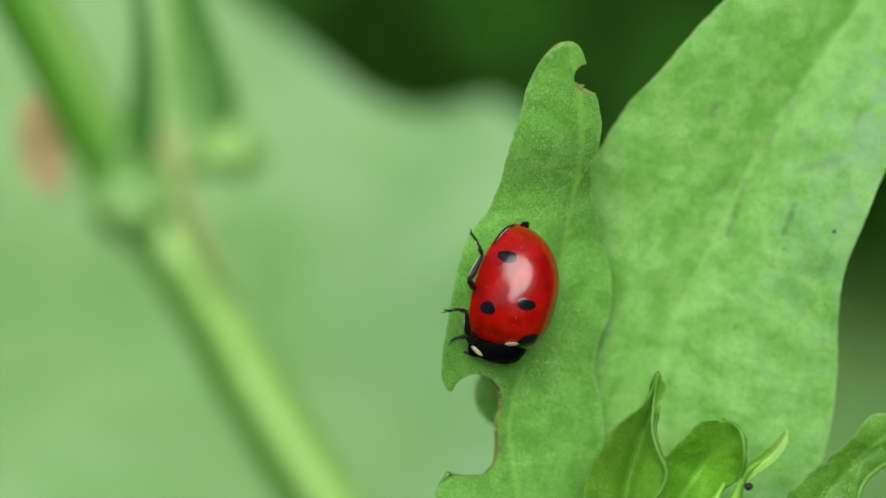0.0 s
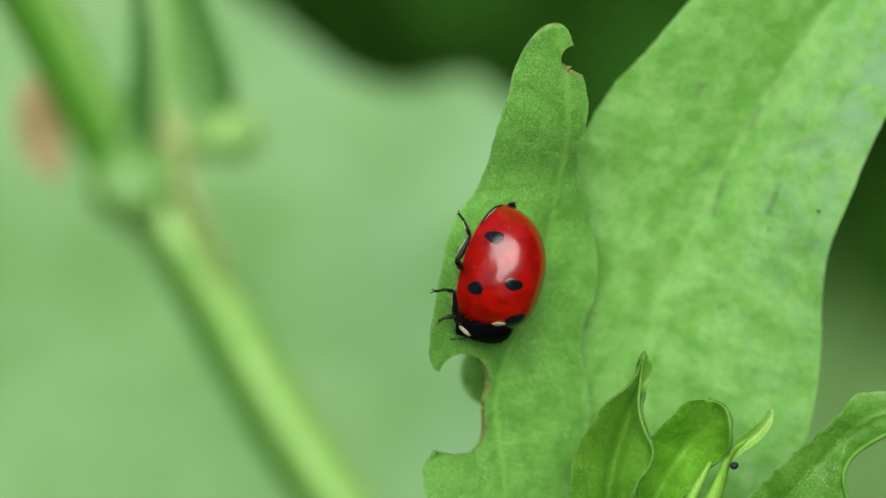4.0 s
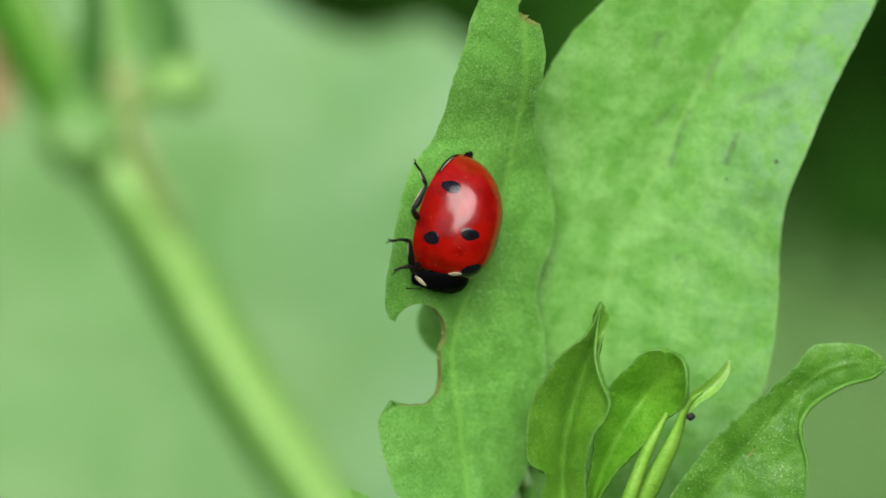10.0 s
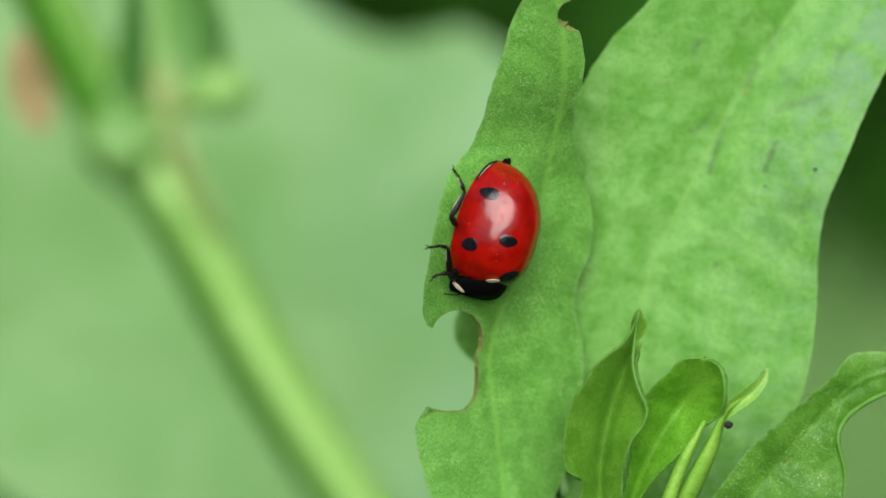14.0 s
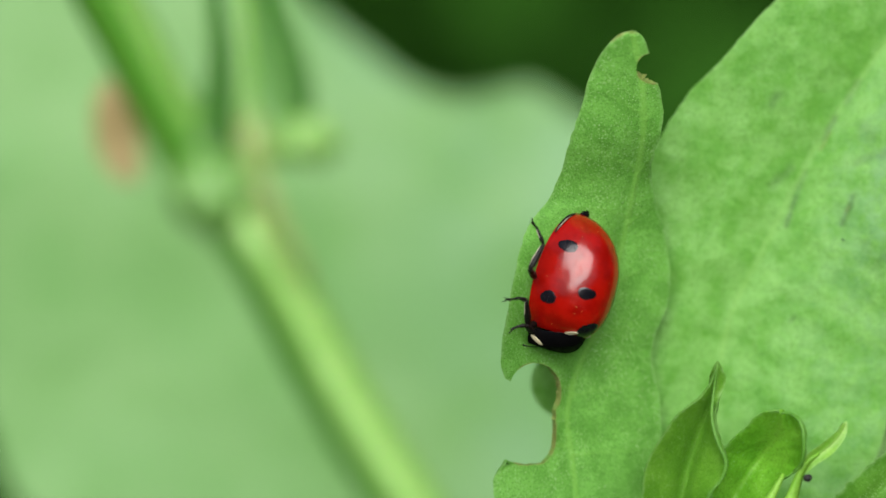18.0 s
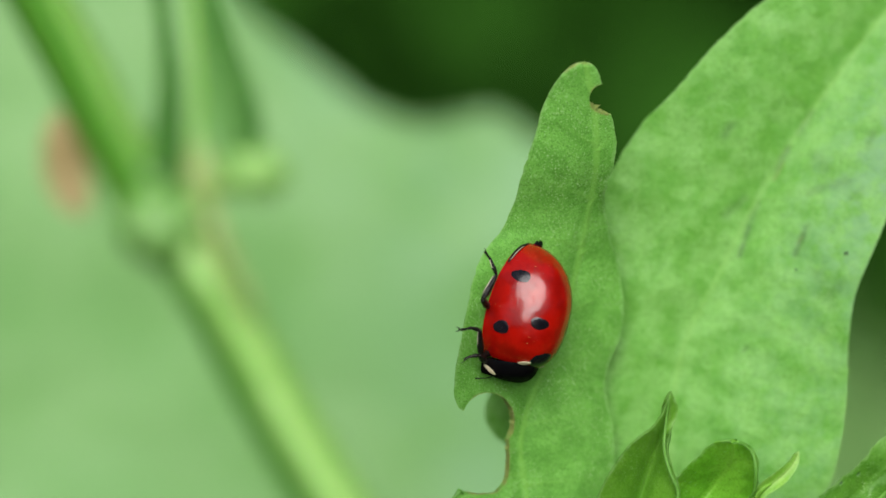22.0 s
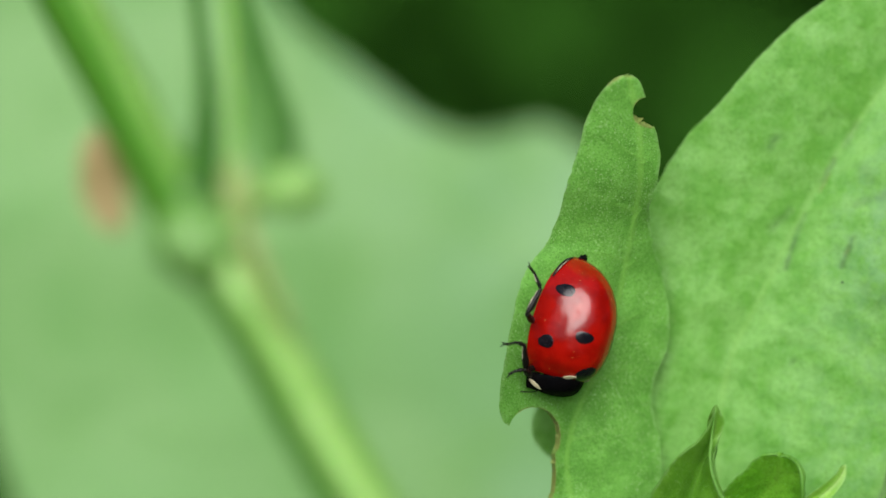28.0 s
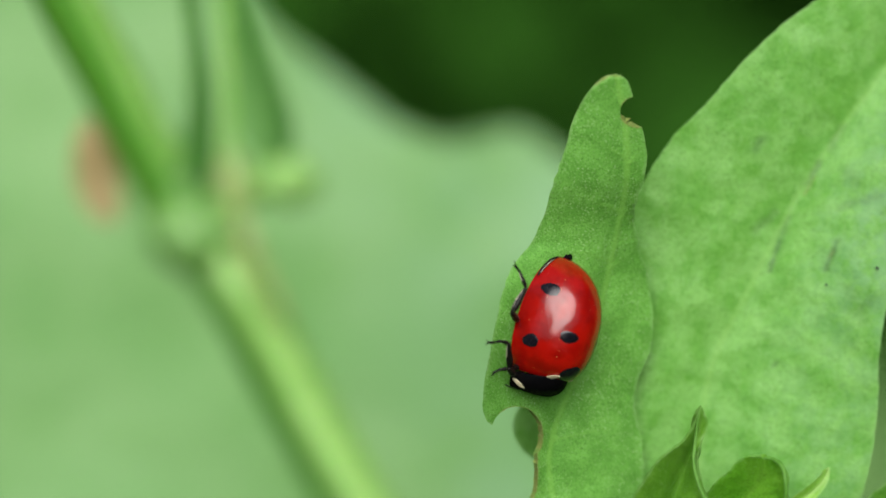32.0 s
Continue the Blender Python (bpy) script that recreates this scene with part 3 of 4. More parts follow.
# ---------------------------------------------------------------- the bitten weed
def build_weed():
    foot = place(10.35, -23.51, 6)
    root = Vector((foot.x + 0.004, foot.y + 0.012, 0.0))
    plant = thing("weed_plant", Matrix.Translation(root), "green leafy weed with chewed leaves growing from the soil", "weed")
    stem_points = [tuple(root + Vector((0, 0, -0.006))), tuple(root.lerp(foot, 0.35) + Vector((0.003, 0, 0))), tuple(root.lerp(foot, 0.7)), tuple(foot)]
    part("stem", tube_mesh("stem", stem_points, (0.0024, 0.0022, 0.0019, 0.0012), 14, 50, 5, 0.08, True), STEM, plant, "ribbed green upright stem")

    def leaf(label, mat, left, mid, right, stalk=None, stalk_radius=0.55, rib=0.12, deep=0.30, rolled=None, **more):
        ob = part("leaf", blade_mesh("leaf", left, mid, right, **more), mat, plant, label)
        part("midrib", tube_mesh("midrib", [(x, y, b + deep) for x, y, b in mid[:-1]], (rib * 1.6, rib, rib * 0.4), 8, 40), STEM if mat is BROAD else RIM, ob, "paler raised midrib")
        if rolled:
            points, radii = rolled
            part("rolled_margin", tube_mesh("rolled_margin", points, radii, 10, 40), RIM, ob, "pale margin rolled inward")
        if stalk:
            (x0, y0, b0), (x1, y1, b1) = mid[0], mid[1]
            into = [(x0, y0, b0 + 0.2), (x0 * 0.5 + x1 * 0.5, y0 * 0.5 + y1 * 0.5, (b0 + b1) / 2 + deep)]
            part("petiole", tube_mesh("petiole", [*stalk, *into], [stalk_radius * k for k in (1, 0.85, 0.7, 0.5, 0.15)], 10, 32, 3, 0.1), SHOOT, plant)
        return ob

    # the leaf that carries the ladybird: two bites out of it
    leaf("narrow green leaf, its margins chewed by insects", LEAF,
         [(4.45, -18.28, 3.23), (3.52, -18.34, 2.75), (3.17, -17.82, 2.46), (2.09, -17.56, 1.95), (0.99, -16.77, 1.91), (0.35, -15.9, 1.85), (-0.03, -14.79, 1.80), (-0.38, -13.05, 1.82), (-0.35, -12.24, 1.80), (0.47, -11.31, 1.73), (0.7, -10.43, 1.60), (0.78, -9.27, 1.46), (0.7, -8.11, 1.29), (0.47, -7.44, 1.04), (0.15, -7.18, 0.72), (-0.06, -6.6, 0.31), (-0.03, -5.49, -0.10), (0.32, -3.46, -0.60), (0.73, -1.28, -0.60), (1.4, 0.84, 0.40), (2.27, 1.89, 1.00), (2.91, 3.28, 0.61), (3.43, 5.09, -0.49), (4.1, 7.12, -1.24), (4.53, 8.66, -1.82), (5.12, 9.71, -2.20), (5.75, 10.38, -2.44), (6.2, 10.62, -2.51), (6.5, 10.64, -2.54)],
         [(4.45, -18.4, 3.22), (4.1, -15.49, 3.35), (3.66, -11.42, 3.16), (3.37, -9.1, 2.80), (3.72, -7.24, 2.73), (4.68, -4.91, 2.75), (5.55, -2.59, 2.95), (6.28, 0.32, 2.80), (6.86, 3.23, 1.52), (7.18, 5.55, -0.14), (7.06, 8.17, -1.38), (6.56, 10.62, -2.54)],
         [(4.45, -18.28, 3.23), (5.84, -17.12, 3.88), (7.06, -15.35, 4.52), (7.79, -12.76, 4.92), (8.25, -10.14, 5.00), (8.14, -8.11, 4.90), (7.73, -6.07, 4.71), (7.96, -4.77, 4.6), (8.52, -3.46, 4.7), (8.63, -1.71, 4.6), (8.37, 0.03, 4.1), (7.91, 1.77, 3.1), (7.62, 3.08, 2.1), (7.7, 4.16, 0.92), (8.08, 5.41, -0.01), (8.2, 6.54, -0.55), (8.08, 7.35, -0.92), (7.85, 8.17, -1.30), (7.64, 8.98, -1.72), (7.44, 9.53, -1.97), (7.3, 9.97, -2.21), (7.09, 10.38, -2.39), (6.8, 10.6, -2.50), (6.62, 10.63, -2.53)],
         stalk=[(9.77, -24.4, 5.5), (6.2, -23.6, 4.4), (4.75, -21.3, 3.7), (4.45, -19.6, 3.4)], stalk_radius=0.5, rib=0.05, deep=0.42, rows=340, cols=44, thick=0.36, veins=10, relief=0.09, relief_scale=2.0, crease=0.12, cup=0.1, jag=0.06, seed=2.0,
         scratches=[(5.5, 10.15, 6.2, 10.62, 0.12, 0.95), (6.2, 10.62, 6.9, 10.55, 0.10, 0.7), (7.55, 8.2, 7.9, 8.1, 0.07, 0.6), (4.6, 3.0, 4.5, 2.8, 0.05, 0.5)],
         bites=[(1.19, -9.62, 1.60, 2.03, 3.5), (1.70, -7.92, 1.35, 1.47, 2.1), (7.79, 8.75, 1.0, 0.80, 2.2)])

    # broad leaf behind it
    leaf("broad pale green leaf with scratches and a dull bloom", BROAD,
         [(11.07, -21.77, 8), (8.02, -16.83, 7.0), (6.42, -11.89, 6.4), (5.84, -6.07, 6.0), (6.28, 0.03, 5.8), (7.27, 3.98, 5.6), (8.02, 5.14, 5.4), (9.53, 7.47, 5.2), (11.25, 9.27, 5.0), (12.99, 11.31, 5.0), (14.74, 13.05, 5.2), (16.6, 14.47, 5.6), (19.42, 16.39, 6.2), (23.72, 17.76, 7.4), (27.79, 19.07, 9.0)],
         [(11.22, -22.06, 8.3), (10.93, -16.25, 7.4), (11.07, -10.43, 7.0), (11.57, -4.62, 6.8), (13.54, -0.23, 6.6), (16.31, 5.12, 6.6), (19.07, 9.33, 6.8), (22.85, 14.27, 7.8), (27.84, 19.12, 9.0)],
         [(11.28, -21.77, 8), (14.71, -17.99, 6.4), (17.32, -14.79, 6.0), (18.98, -11.89, 5.8), (19.79, -9.42, 5.6), (20.2, -6.34, 5.4), (20.26, -3.43, 5.2), (20.58, -1.25, 5.0), (21.68, 1.51, 4.8), (22.9, 4.42, 5.0), (24.82, 8.31, 5.6), (26.16, 11.22, 6.4), (27.64, 14.85, 7.6), (28.08, 19.07, 9.0)],
         stalk=[(10.2, -24.1, 7), (10.78, -23.08, 8)], rows=330, cols=80, thick=0.4, veins=11, relief=0.15, relief_scale=1.75, lateral_veins=0.22, crease=-0.06, cup=0.3, jag=0.045, ruffle=0.12, rib=0.10, deep=0.62, seed=4.0,
         marks=[(18.02, 2.21, 17.44, 0.78, 0.15, 0.62), (15.06, 2.09, 14.59, 0.67, 0.15, 0.6), (15.52, 3.34, 15, 2.01, 0.20, 0.3), (13.86, 2.79, 14.82, 3.63, 0.22, 0.32), (17.09, 6.25, 16.51, 5.2, 0.18, 0.45),
                (18.14, 3.98, 20.26, 4.56, 0.22, 0.34), (14.1, 7.41, 13.78, 6.89, 0.22, 0.42), (21.45, 7.06, 21.16, 6.42, 0.2, 0.38), (18.14, 8.02, 17.67, 7.12, 0.25, 0.3), (19.65, -0.84, 19.07, -1.42, 0.4, 0.28), (15, -4.04, 14.88, -4.16, 0.12, 0.5), (20.81, 4.1, 20.35, 3.75, 0.2, 0.3),
                (18.78, -0.26, 19.42, -1.71, 0.35, 0.25), (18.49, 5.84, 18.95, 5.2, 0.3, 0.25)],
         scratches=[(16.86, 5.55, 16.33, 4.62, 0.11, 0.7), (17.85, 1.77, 17.61, 1.37, 0.09, 0.6), (14.88, 1.77, 14.77, 1.42, 0.08, 0.45)])

    # folded leaf with a pointed tip
    leaf("dark green young leaf folded along its midrib", YOUNG,
         [(8.75, -21.48, 0.9), (8.08, -19.74, 0.1), (7.85, -17.99, -0.5), (8.02, -16.25, -1.1), (8.14, -15.14, -1.6), (7.35, -14.62, -2.1), (7.21, -13.34, -2.3), (7.44, -11.66, -2.5), (8.11, -10.38, -2.6), (9.01, -9.1, -2.5), (10.26, -8.08, -2.3), (10.73, -7.38, -2.1), (11.04, -6.37, -2)],
         [(9.33, -21.48, 1.1), (9.18, -19.44, 0.3), (9.13, -17.41, -0.3), (9.07, -15.08, -0.3), (9.3, -13.05, -0.5), (9.77, -11.02, -0.7), (10.35, -9.42, -1.1), (10.93, -7.96, -1.6), (11.1, -6.34, -2)],
         [(10.06, -21.48, 0.9), (10.52, -19.44, -0.3), (10.41, -17.67, -1), (10.29, -14.77, -1.8), (10.7, -13.02, -2.2), (11.39, -12.18, -2.4), (11.6, -11.45, -2.5), (11.22, -10.43, -2.4), (10.93, -9.27, -2.2), (11.1, -8.34, -1.7), (11.48, -7.24, -1.5), (11.16, -6.37, -2)],
         stalk=[(10.29, -23.22, 2.5), (9.65, -22.21, 1.5)], rows=160, cols=24, thick=0.28, veins=8, relief=0.08, crease=0.25, cup=0.1, rib=0.05, deep=0.46, jag=0.05, seed=6.0,
         rolled=([(11.05, -6.5, -2.1), (10.85, -7.9, -2.1), (10.78, -9.3, -2.4), (11.1, -10.5, -2.65), (11.5, -11.45, -2.7), (11.3, -12.3, -2.6), (10.7, -13.1, -2.45), (10.3, -14.7, -2.1)], (0.03, 0.06, 0.08, 0.09, 0.10, 0.08, 0.07, 0.03)))

    # leaf with a cupped top
    leaf("bright green young leaf with a cupped, curled top", BRIGHT,
         [(10.06, -19.74, 0.5), (10.23, -16.83, -0.3), (10.64, -14.21, -0.7), (10.93, -12.18, -1), (11.42, -10.78, -1.3), (12.29, -9.85, -1.6), (13.25, -9.0, -1.9), (13.85, -8.84, -2.1), (14.15, -8.85, -2.14)],
         [(10.2, -19.74, 0.7), (10.64, -16.83, 0.2), (11.36, -14.5, 0.1), (12.24, -12.76, 0.0), (13.25, -11.3, 0.0), (14.07, -10.2, -0.9), (14.34, -9.5, -1.7), (14.32, -8.98, -2.1)],
         [(10.35, -19.74, 0.5), (10.84, -16.6, -0.3), (12, -14.9, -0.7), (13.4, -13.6, -1.0), (14.4, -12.35, -1.2), (15.1, -11.95, -1.7), (15.5, -11.5, -2.3), (15.6, -10.4, -2.7), (15.35, -9.3, -2.6), (14.75, -8.86, -2.25), (14.5, -8.86, -2.16)],
         stalk=[(10.41, -22.93, 2.5), (10.17, -21.19, 1.5)], rows=140, cols=26, thick=0.28, veins=8, relief=0.14, relief_scale=1.2, crease=0.2, cup=-0.25, rib=0.05, deep=0.42, ruffle=0.10, lateral_veins=0.3, jag=0.09, seed=8.0,
         rolled=([(14.3, -8.92, -2.3), (14.8, -8.98, -2.45), (15.3, -9.4, -2.75), (15.5, -10.4, -2.9), (15.4, -11.4, -2.55), (15.0, -11.9, -2.0)], (0.03, 0.07, 0.10, 0.10, 0.07, 0.03)))

    # rolled shoots
    opening = part("shoot", tube_mesh("shoot", [(10.64, -21.77, 1.5), (11.28, -20.32, 0.3), (12.73, -17.56, -0.6), (13.95, -15.23, -1.1), (14.85, -13.4, -1.4), (15.35, -12.0, -1.6), (15.75, -11.4, -1.7), (16.3, -11.0, -1.7)], (0.5, 0.56, 0.55, 0.54, 0.52, 0.42, 0.24, 0.10), 16, 60, 2, 0.18, phase=215), SHOOT, plant, "yellow-green unopened shoot leaf")
    part("shoot_blade", blade_mesh("shoot_blade",
         [(15.25, -11.6, -1.7), (15.6, -11.1, -1.9), (16.05, -10.75, -2.0), (16.6, -10.35, -2.0), (17.15, -9.88, -1.9), (17.45, -9.5, -1.8), (17.66, -9.33, -1.6)],
         [(15.4, -11.8, -1.5), (15.85, -11.35, -1.7), (16.3, -11.05, -1.7), (16.8, -10.65, -1.7), (17.3, -10.15, -1.7), (17.55, -9.75, -1.6), (17.7, -9.33, -1.6)],
         [(15.65, -12.0, -1.7), (16.1, -11.62, -1.8), (16.6, -11.3, -1.9), (17.1, -10.9, -1.9), (17.5, -10.4, -1.8), (17.72, -9.9, -1.7), (17.74, -9.36, -1.6)], rows=60, cols=12, thick=0.2, veins=4, lateral_veins=0.1, relief=0.05, crease=0.05, seed=25.0), SHOOT, opening, "narrow cupped blade opening at the tip")
    part("shoot", tube_mesh("shoot", [(10.52, -22.06, 1.1), (10.93, -20.32, -0.7), (11.8, -18.43, -1.6), (12.5, -16.54, -1.9), (13.37, -14.21, -1.9), (14.47, -12.06, -1.6)], (0.42, 0.50, 0.50, 0.46, 0.38, 0.14), 14, 44, 2, 0.18, phase=250), SHOOT, plant, "pale green slender shoot")

    # spreading leaf
    leaf("green leaf bent outward with a curled tip", SPREAD,
         [(11.66, -21.48, 0.5), (12.38, -20.05, -0.1), (13.46, -18.54, -0.7), (14.91, -15.93, -1.3), (16.95, -13.31, -1.7), (19.56, -10.99, -2.1), (21.01, -9.79, -2.3), (21.68, -8.92, -2.3), (22.21, -8.57, -2.2), (23.72, -8.43, -1.9), (24.88, -8.69, -1.6), (25.58, -9.18, -1.3)],
         [(11.95, -21.62, 0.7), (13.25, -20.05, 0.1), (15, -17.99, -0.5), (17.03, -15.67, -1), (19.07, -13.34, -1.35), (20.96, -11.31, -1.7), (22.26, -10.14, -2.1), (23.72, -9.56, -2.1), (24.88, -9.45, -1.7), (25.69, -9.5, -1.3)],
         [(12.09, -21.77, 0.5), (15.87, -21.33, -0.5), (18.78, -20.61, -1.1), (20.43, -19.12, -1.3), (21.54, -16.89, -1.5), (21.77, -14.77, -1.6), (21.33, -12.76, -1.6), (21.68, -12.03, -1.5), (22.55, -11.31, -1.7), (23.78, -10.67, -1.9), (25.23, -10.29, -1.6), (25.81, -9.74, -1.3)],
         stalk=[(10.41, -23.8, 3.5), (11.07, -22.79, 1.9)], rows=260, cols=48, thick=0.32, veins=9, marks=[(19.91, -10.9, 19.88, -10.96, 0.07, 0.9), (22.55, -11.48, 22.44, -11.66, 0.07, 0.9), (20.81, -10.43, 20.75, -10.52, 0.06, 0.7)], scratches=[(18.95, -13.92, 18.66, -14.27, 0.10, 0.8), (19.94, -12.18, 19.82, -12.41, 0.06, 0.6)], relief=0.16, relief_scale=1.8, crease=0.1, cup=0.15, rib=0.05, deep=0.36, lateral_veins=0.2, jag=0.10, seed=12.0,
         rolled=([(25.7, -9.75, -1.5), (25.15, -10.2, -1.85), (23.78, -10.58, -2.1), (22.55, -11.22, -1.95), (21.7, -11.95, -1.75), (21.35, -12.8, -1.8), (21.72, -14.77, -1.75), (21.5, -16.8, -1.65)], (0.04, 0.10, 0.13, 0.13, 0.12, 0.09, 0.05, 0.02)))

    # small leaves further back
    leaf("small green leaf in the shade below the chewed one", LEAF,
         [(7.6, -24.4, 7.1), (6.3, -22.6, 6.6), (5.75, -20.6, 6.3), (6.1, -18.4, 6.2), (6.9, -16.6, 6.2), (7.5, -15.7, 6.3)],
         [(7.75, -24.4, 7.2), (7.3, -22.4, 6.9), (7.15, -20.4, 6.7), (7.25, -18.4, 6.6), (7.45, -16.7, 6.4), (7.6, -15.6, 6.3)],
         [(7.9, -24.4, 7.1), (8.5, -22.6, 6.7), (8.6, -20.6, 6.5), (8.35, -18.6, 6.4), (8.0, -16.8, 6.3), (7.68, -15.65, 6.3)],
         stalk=[(9.77, -25.0, 8.2), (8.6, -24.9, 7.7)], stalk_radius=0.35, rows=90, cols=16, thick=0.3, veins=6, rib=0.06, deep=0.5, relief=0.08, relief_scale=1.6, jag=0.08, seed=31.0)
    leaf("small green leaf behind the chewed one", BROAD,
         [(5.12, -10.14, 9.80), (3.37, -9.42, 9.20), (2.15, -8.75, 8.90), (1.57, -7.76, 8.60), (1.69, -6.71, 8.60), (2.5, -5.93, 8.72)],
         [(5.26, -10, 9.80), (4.24, -8.84, 9.44), (3.37, -7.96, 9.20), (2.94, -7.24, 8.96), (2.73, -6.51, 8.84), (2.62, -5.87, 8.72)],
         [(5.41, -9.85, 9.80), (5.84, -8.55, 9.44), (5.55, -7.53, 9.20), (4.82, -6.51, 9.08), (3.81, -5.93, 8.90), (2.79, -5.81, 8.72)],
         stalk=[(9.77, -23.22, 7), (7.0, -16.25, 10.6), (5.6, -11.89, 10.0)], stalk_radius=0.4, rows=60, cols=14, thick=0.3, veins=5, rib=0.08, seed=14.0)
    leaf("small green leaf low beside the chewed one", LEAF,
         [(3.52, -24.97, -5), (0.47, -23.86, -4.8), (-1.22, -21.62, -4), (-2.03, -19.59, -3.2), (-2.38, -17.56, -2.5), (-2.27, -16.19, -2)],
         [(3.66, -24.97, -5), (1.92, -22.93, -4.3), (0.7, -20.9, -3.4), (-0.47, -19.01, -2.7), (-1.51, -17.26, -2.2), (-2.18, -16.01, -2)],
         [(3.81, -24.97, -5), (3.37, -22.21, -4.2), (2.33, -20.11, -3.4), (1.31, -18.6, -2.8), (0.29, -17.41, -2.4), (-0.78, -16.39, -2.1), (-2.03, -15.93, -2)],
         stalk=[(9.48, -25.84, 4), (6.28, -25.84, -3)], stalk_radius=0.4, rows=120, cols=24, thick=0.3, veins=6, rib=0.08, deep=0.5, relief=0.12, relief_scale=1.2, jag=0.08, seed=15.0)


# ---------------------------------------------------------------- the flowering stalk and its pale leaf
def build_stalk():
    # the stalk stands 40 mm nearer to the lens than the chewed leaf and leans back above its joint
    def near(*points):
        return [(x + 0.25, y + 0.2, back - 10.0 + 0.85 * max(0.0, y - 3.5)) for x, y, back in points]

    low = place(*near((6.28, -32.52, -29))[0])
    root = Vector((low.x + 0.03, low.y + 0.02, 0.0))
    plant = thing("flowering_weed", Matrix.Translation(root), "tall ribbed green weed stalk with flower buds", "weed")
    node_at = near((-15.64, 2.06, -30))[0]
    lower = [root + Vector((0, 0, -0.006)), root.lerp(low, 0.5) + Vector((0.004, 0.0, 0)), low]
    lower += [place(*p) for p in near((-1.63, -20.05, -29), (-8.81, -8.95, -29), (-12.29, -2.59, -29), (-15.29, 2.01, -29.5), (-15.81, 2.79, -30))]
    # phase and flank set the painted shade on the left of both stems
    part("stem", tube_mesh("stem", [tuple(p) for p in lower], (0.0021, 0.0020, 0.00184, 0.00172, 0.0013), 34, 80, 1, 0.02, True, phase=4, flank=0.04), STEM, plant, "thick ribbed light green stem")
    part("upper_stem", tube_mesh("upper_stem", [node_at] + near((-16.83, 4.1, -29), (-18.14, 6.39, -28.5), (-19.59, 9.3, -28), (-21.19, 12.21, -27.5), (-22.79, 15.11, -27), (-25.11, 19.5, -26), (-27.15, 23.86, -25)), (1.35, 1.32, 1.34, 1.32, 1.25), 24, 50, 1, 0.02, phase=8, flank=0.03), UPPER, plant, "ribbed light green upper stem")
    bm = bmesh.new()
    bmesh.ops.create_icosphere(bm, subdivisions=3, radius=0.00175)
    for v in bm.verts:
        v.co *= 1 + 0.16 * noise.noise(v.co * 900)
        v.co.y *= 1.15
    bm.transform(Matrix.Translation(place(*node_at)))
    part("stem_joint", bm, JOINT, plant, "swollen green joint of the stem")
    # stalks that rise from the joint
    for label, pts, rad, mat in (("dark green side stalk", [(-16.1, 3.4, -29.5), (-15.35, 6.4, -29.0), (-15.2, 9.8, -27.5), (-15.65, 13.5, -27.5), (-16.6, 20.37, -27)], (1.35, 0.7, 0.40, 0.36, 0.36), TWIG),
                                 ("thin light green side stalk", [(-14.0, 2.79, -29), (-13.75, 7, -29.25), (-13.95, 12.06, -29.25), (-14.2, 15.43, -29), (-14.6, 20.37, -28.5)], (0.3, 0.22, 0.22, 0.22), STEM),
                                 ("dark green side stalk", [(-13.0, 3.6, -29.5), (-11.2, 5.9, -29.5), (-11.05, 7.3, -29.0), (-12.45, 11.76, -28.5), (-13.4, 14.97, -28), (-15.0, 20.37, -27.5)], (0.4, 0.55, 0.55, 0.42, 0.35), TWIG)):
        part("side_stalk", tube_mesh("side_stalk", near(*pts), [r * 0.93 for r in rad], 10, 40), mat, plant, label)
    # a drooping bract hangs between them
    part("bract", blade_mesh("bract",
         near((-12.4, 5.6, -29), (-13.3, 7.4, -29), (-13.6, 10.5, -29), (-13.9, 14.0, -29), (-14.4, 19.8, -29)),
         near((-11.9, 5.5, -29), (-12.1, 7.4, -28.6), (-12.6, 10.5, -28.6), (-13.2, 14.0, -28.6), (-14.3, 19.9, -29)),
         near((-11.5, 5.6, -29), (-11.3, 7.4, -29), (-12.3, 11.2, -29), (-13.1, 14.6, -29), (-14.2, 19.9, -29)), rows=50, cols=8, thick=0.22, veins=5, crease=0.1, seed=21.0), BRACT, plant, "thin drooping green bract")
    # buds
    for spot_at, size, turn_by, skin, label in (((-10.67, 4.68, -30), (1.95, 1.45), -8, BUD, "rounded yellow-green flower bud"),
                                                ((-13.45, 4.2, -30), (1.0, 2.1), 8, DRIED, "faded straw-green flower bud"),
                                                ((-14.07, 2.35, -30.5), (1.3, 1.2), 10, JOINT, "small green flower bud"),
                                                ((-12.47, 4.1, -29.5), (0.9, 0.8), 0, BUD, "rounded yellow-green flower bud")):
        bm = bmesh.new()
        bmesh.ops.create_icosphere(bm, subdivisions=3, radius=0.00073)
        for v in bm.verts:
            a = math.atan2(v.co.y, v.co.x)
            k = 1 + 0.10 * math.cos(5 * a) + 0.06 * noise.noise(v.co * 2500)
            v.co = Vector((v.co.x * size[0] * k, v.co.y * size[1] * k, v.co.z * min(size)))
        bm.transform(Matrix.Translation(place(*near(spot_at)[0])) @ BASE.to_3x3().to_4x4() @ Matrix.Rotation(radians(turn_by), 4, "Z"))
        part("bud", bm, skin, plant, label)
    part("stipule", tube_mesh("stipule", near((-13.9, 4.2, -30.5), (-13.0, 2.2, -31.5), (-12.1, 0.1, -31.2), (-11.2, -1.6, -31), (-10.4, -3.0, -30.5)), (0.15, 0.34, 0.36, 0.30, 0.08), 10, 24), DRIED, plant, "dry straw-coloured stipule hanging from the joint")
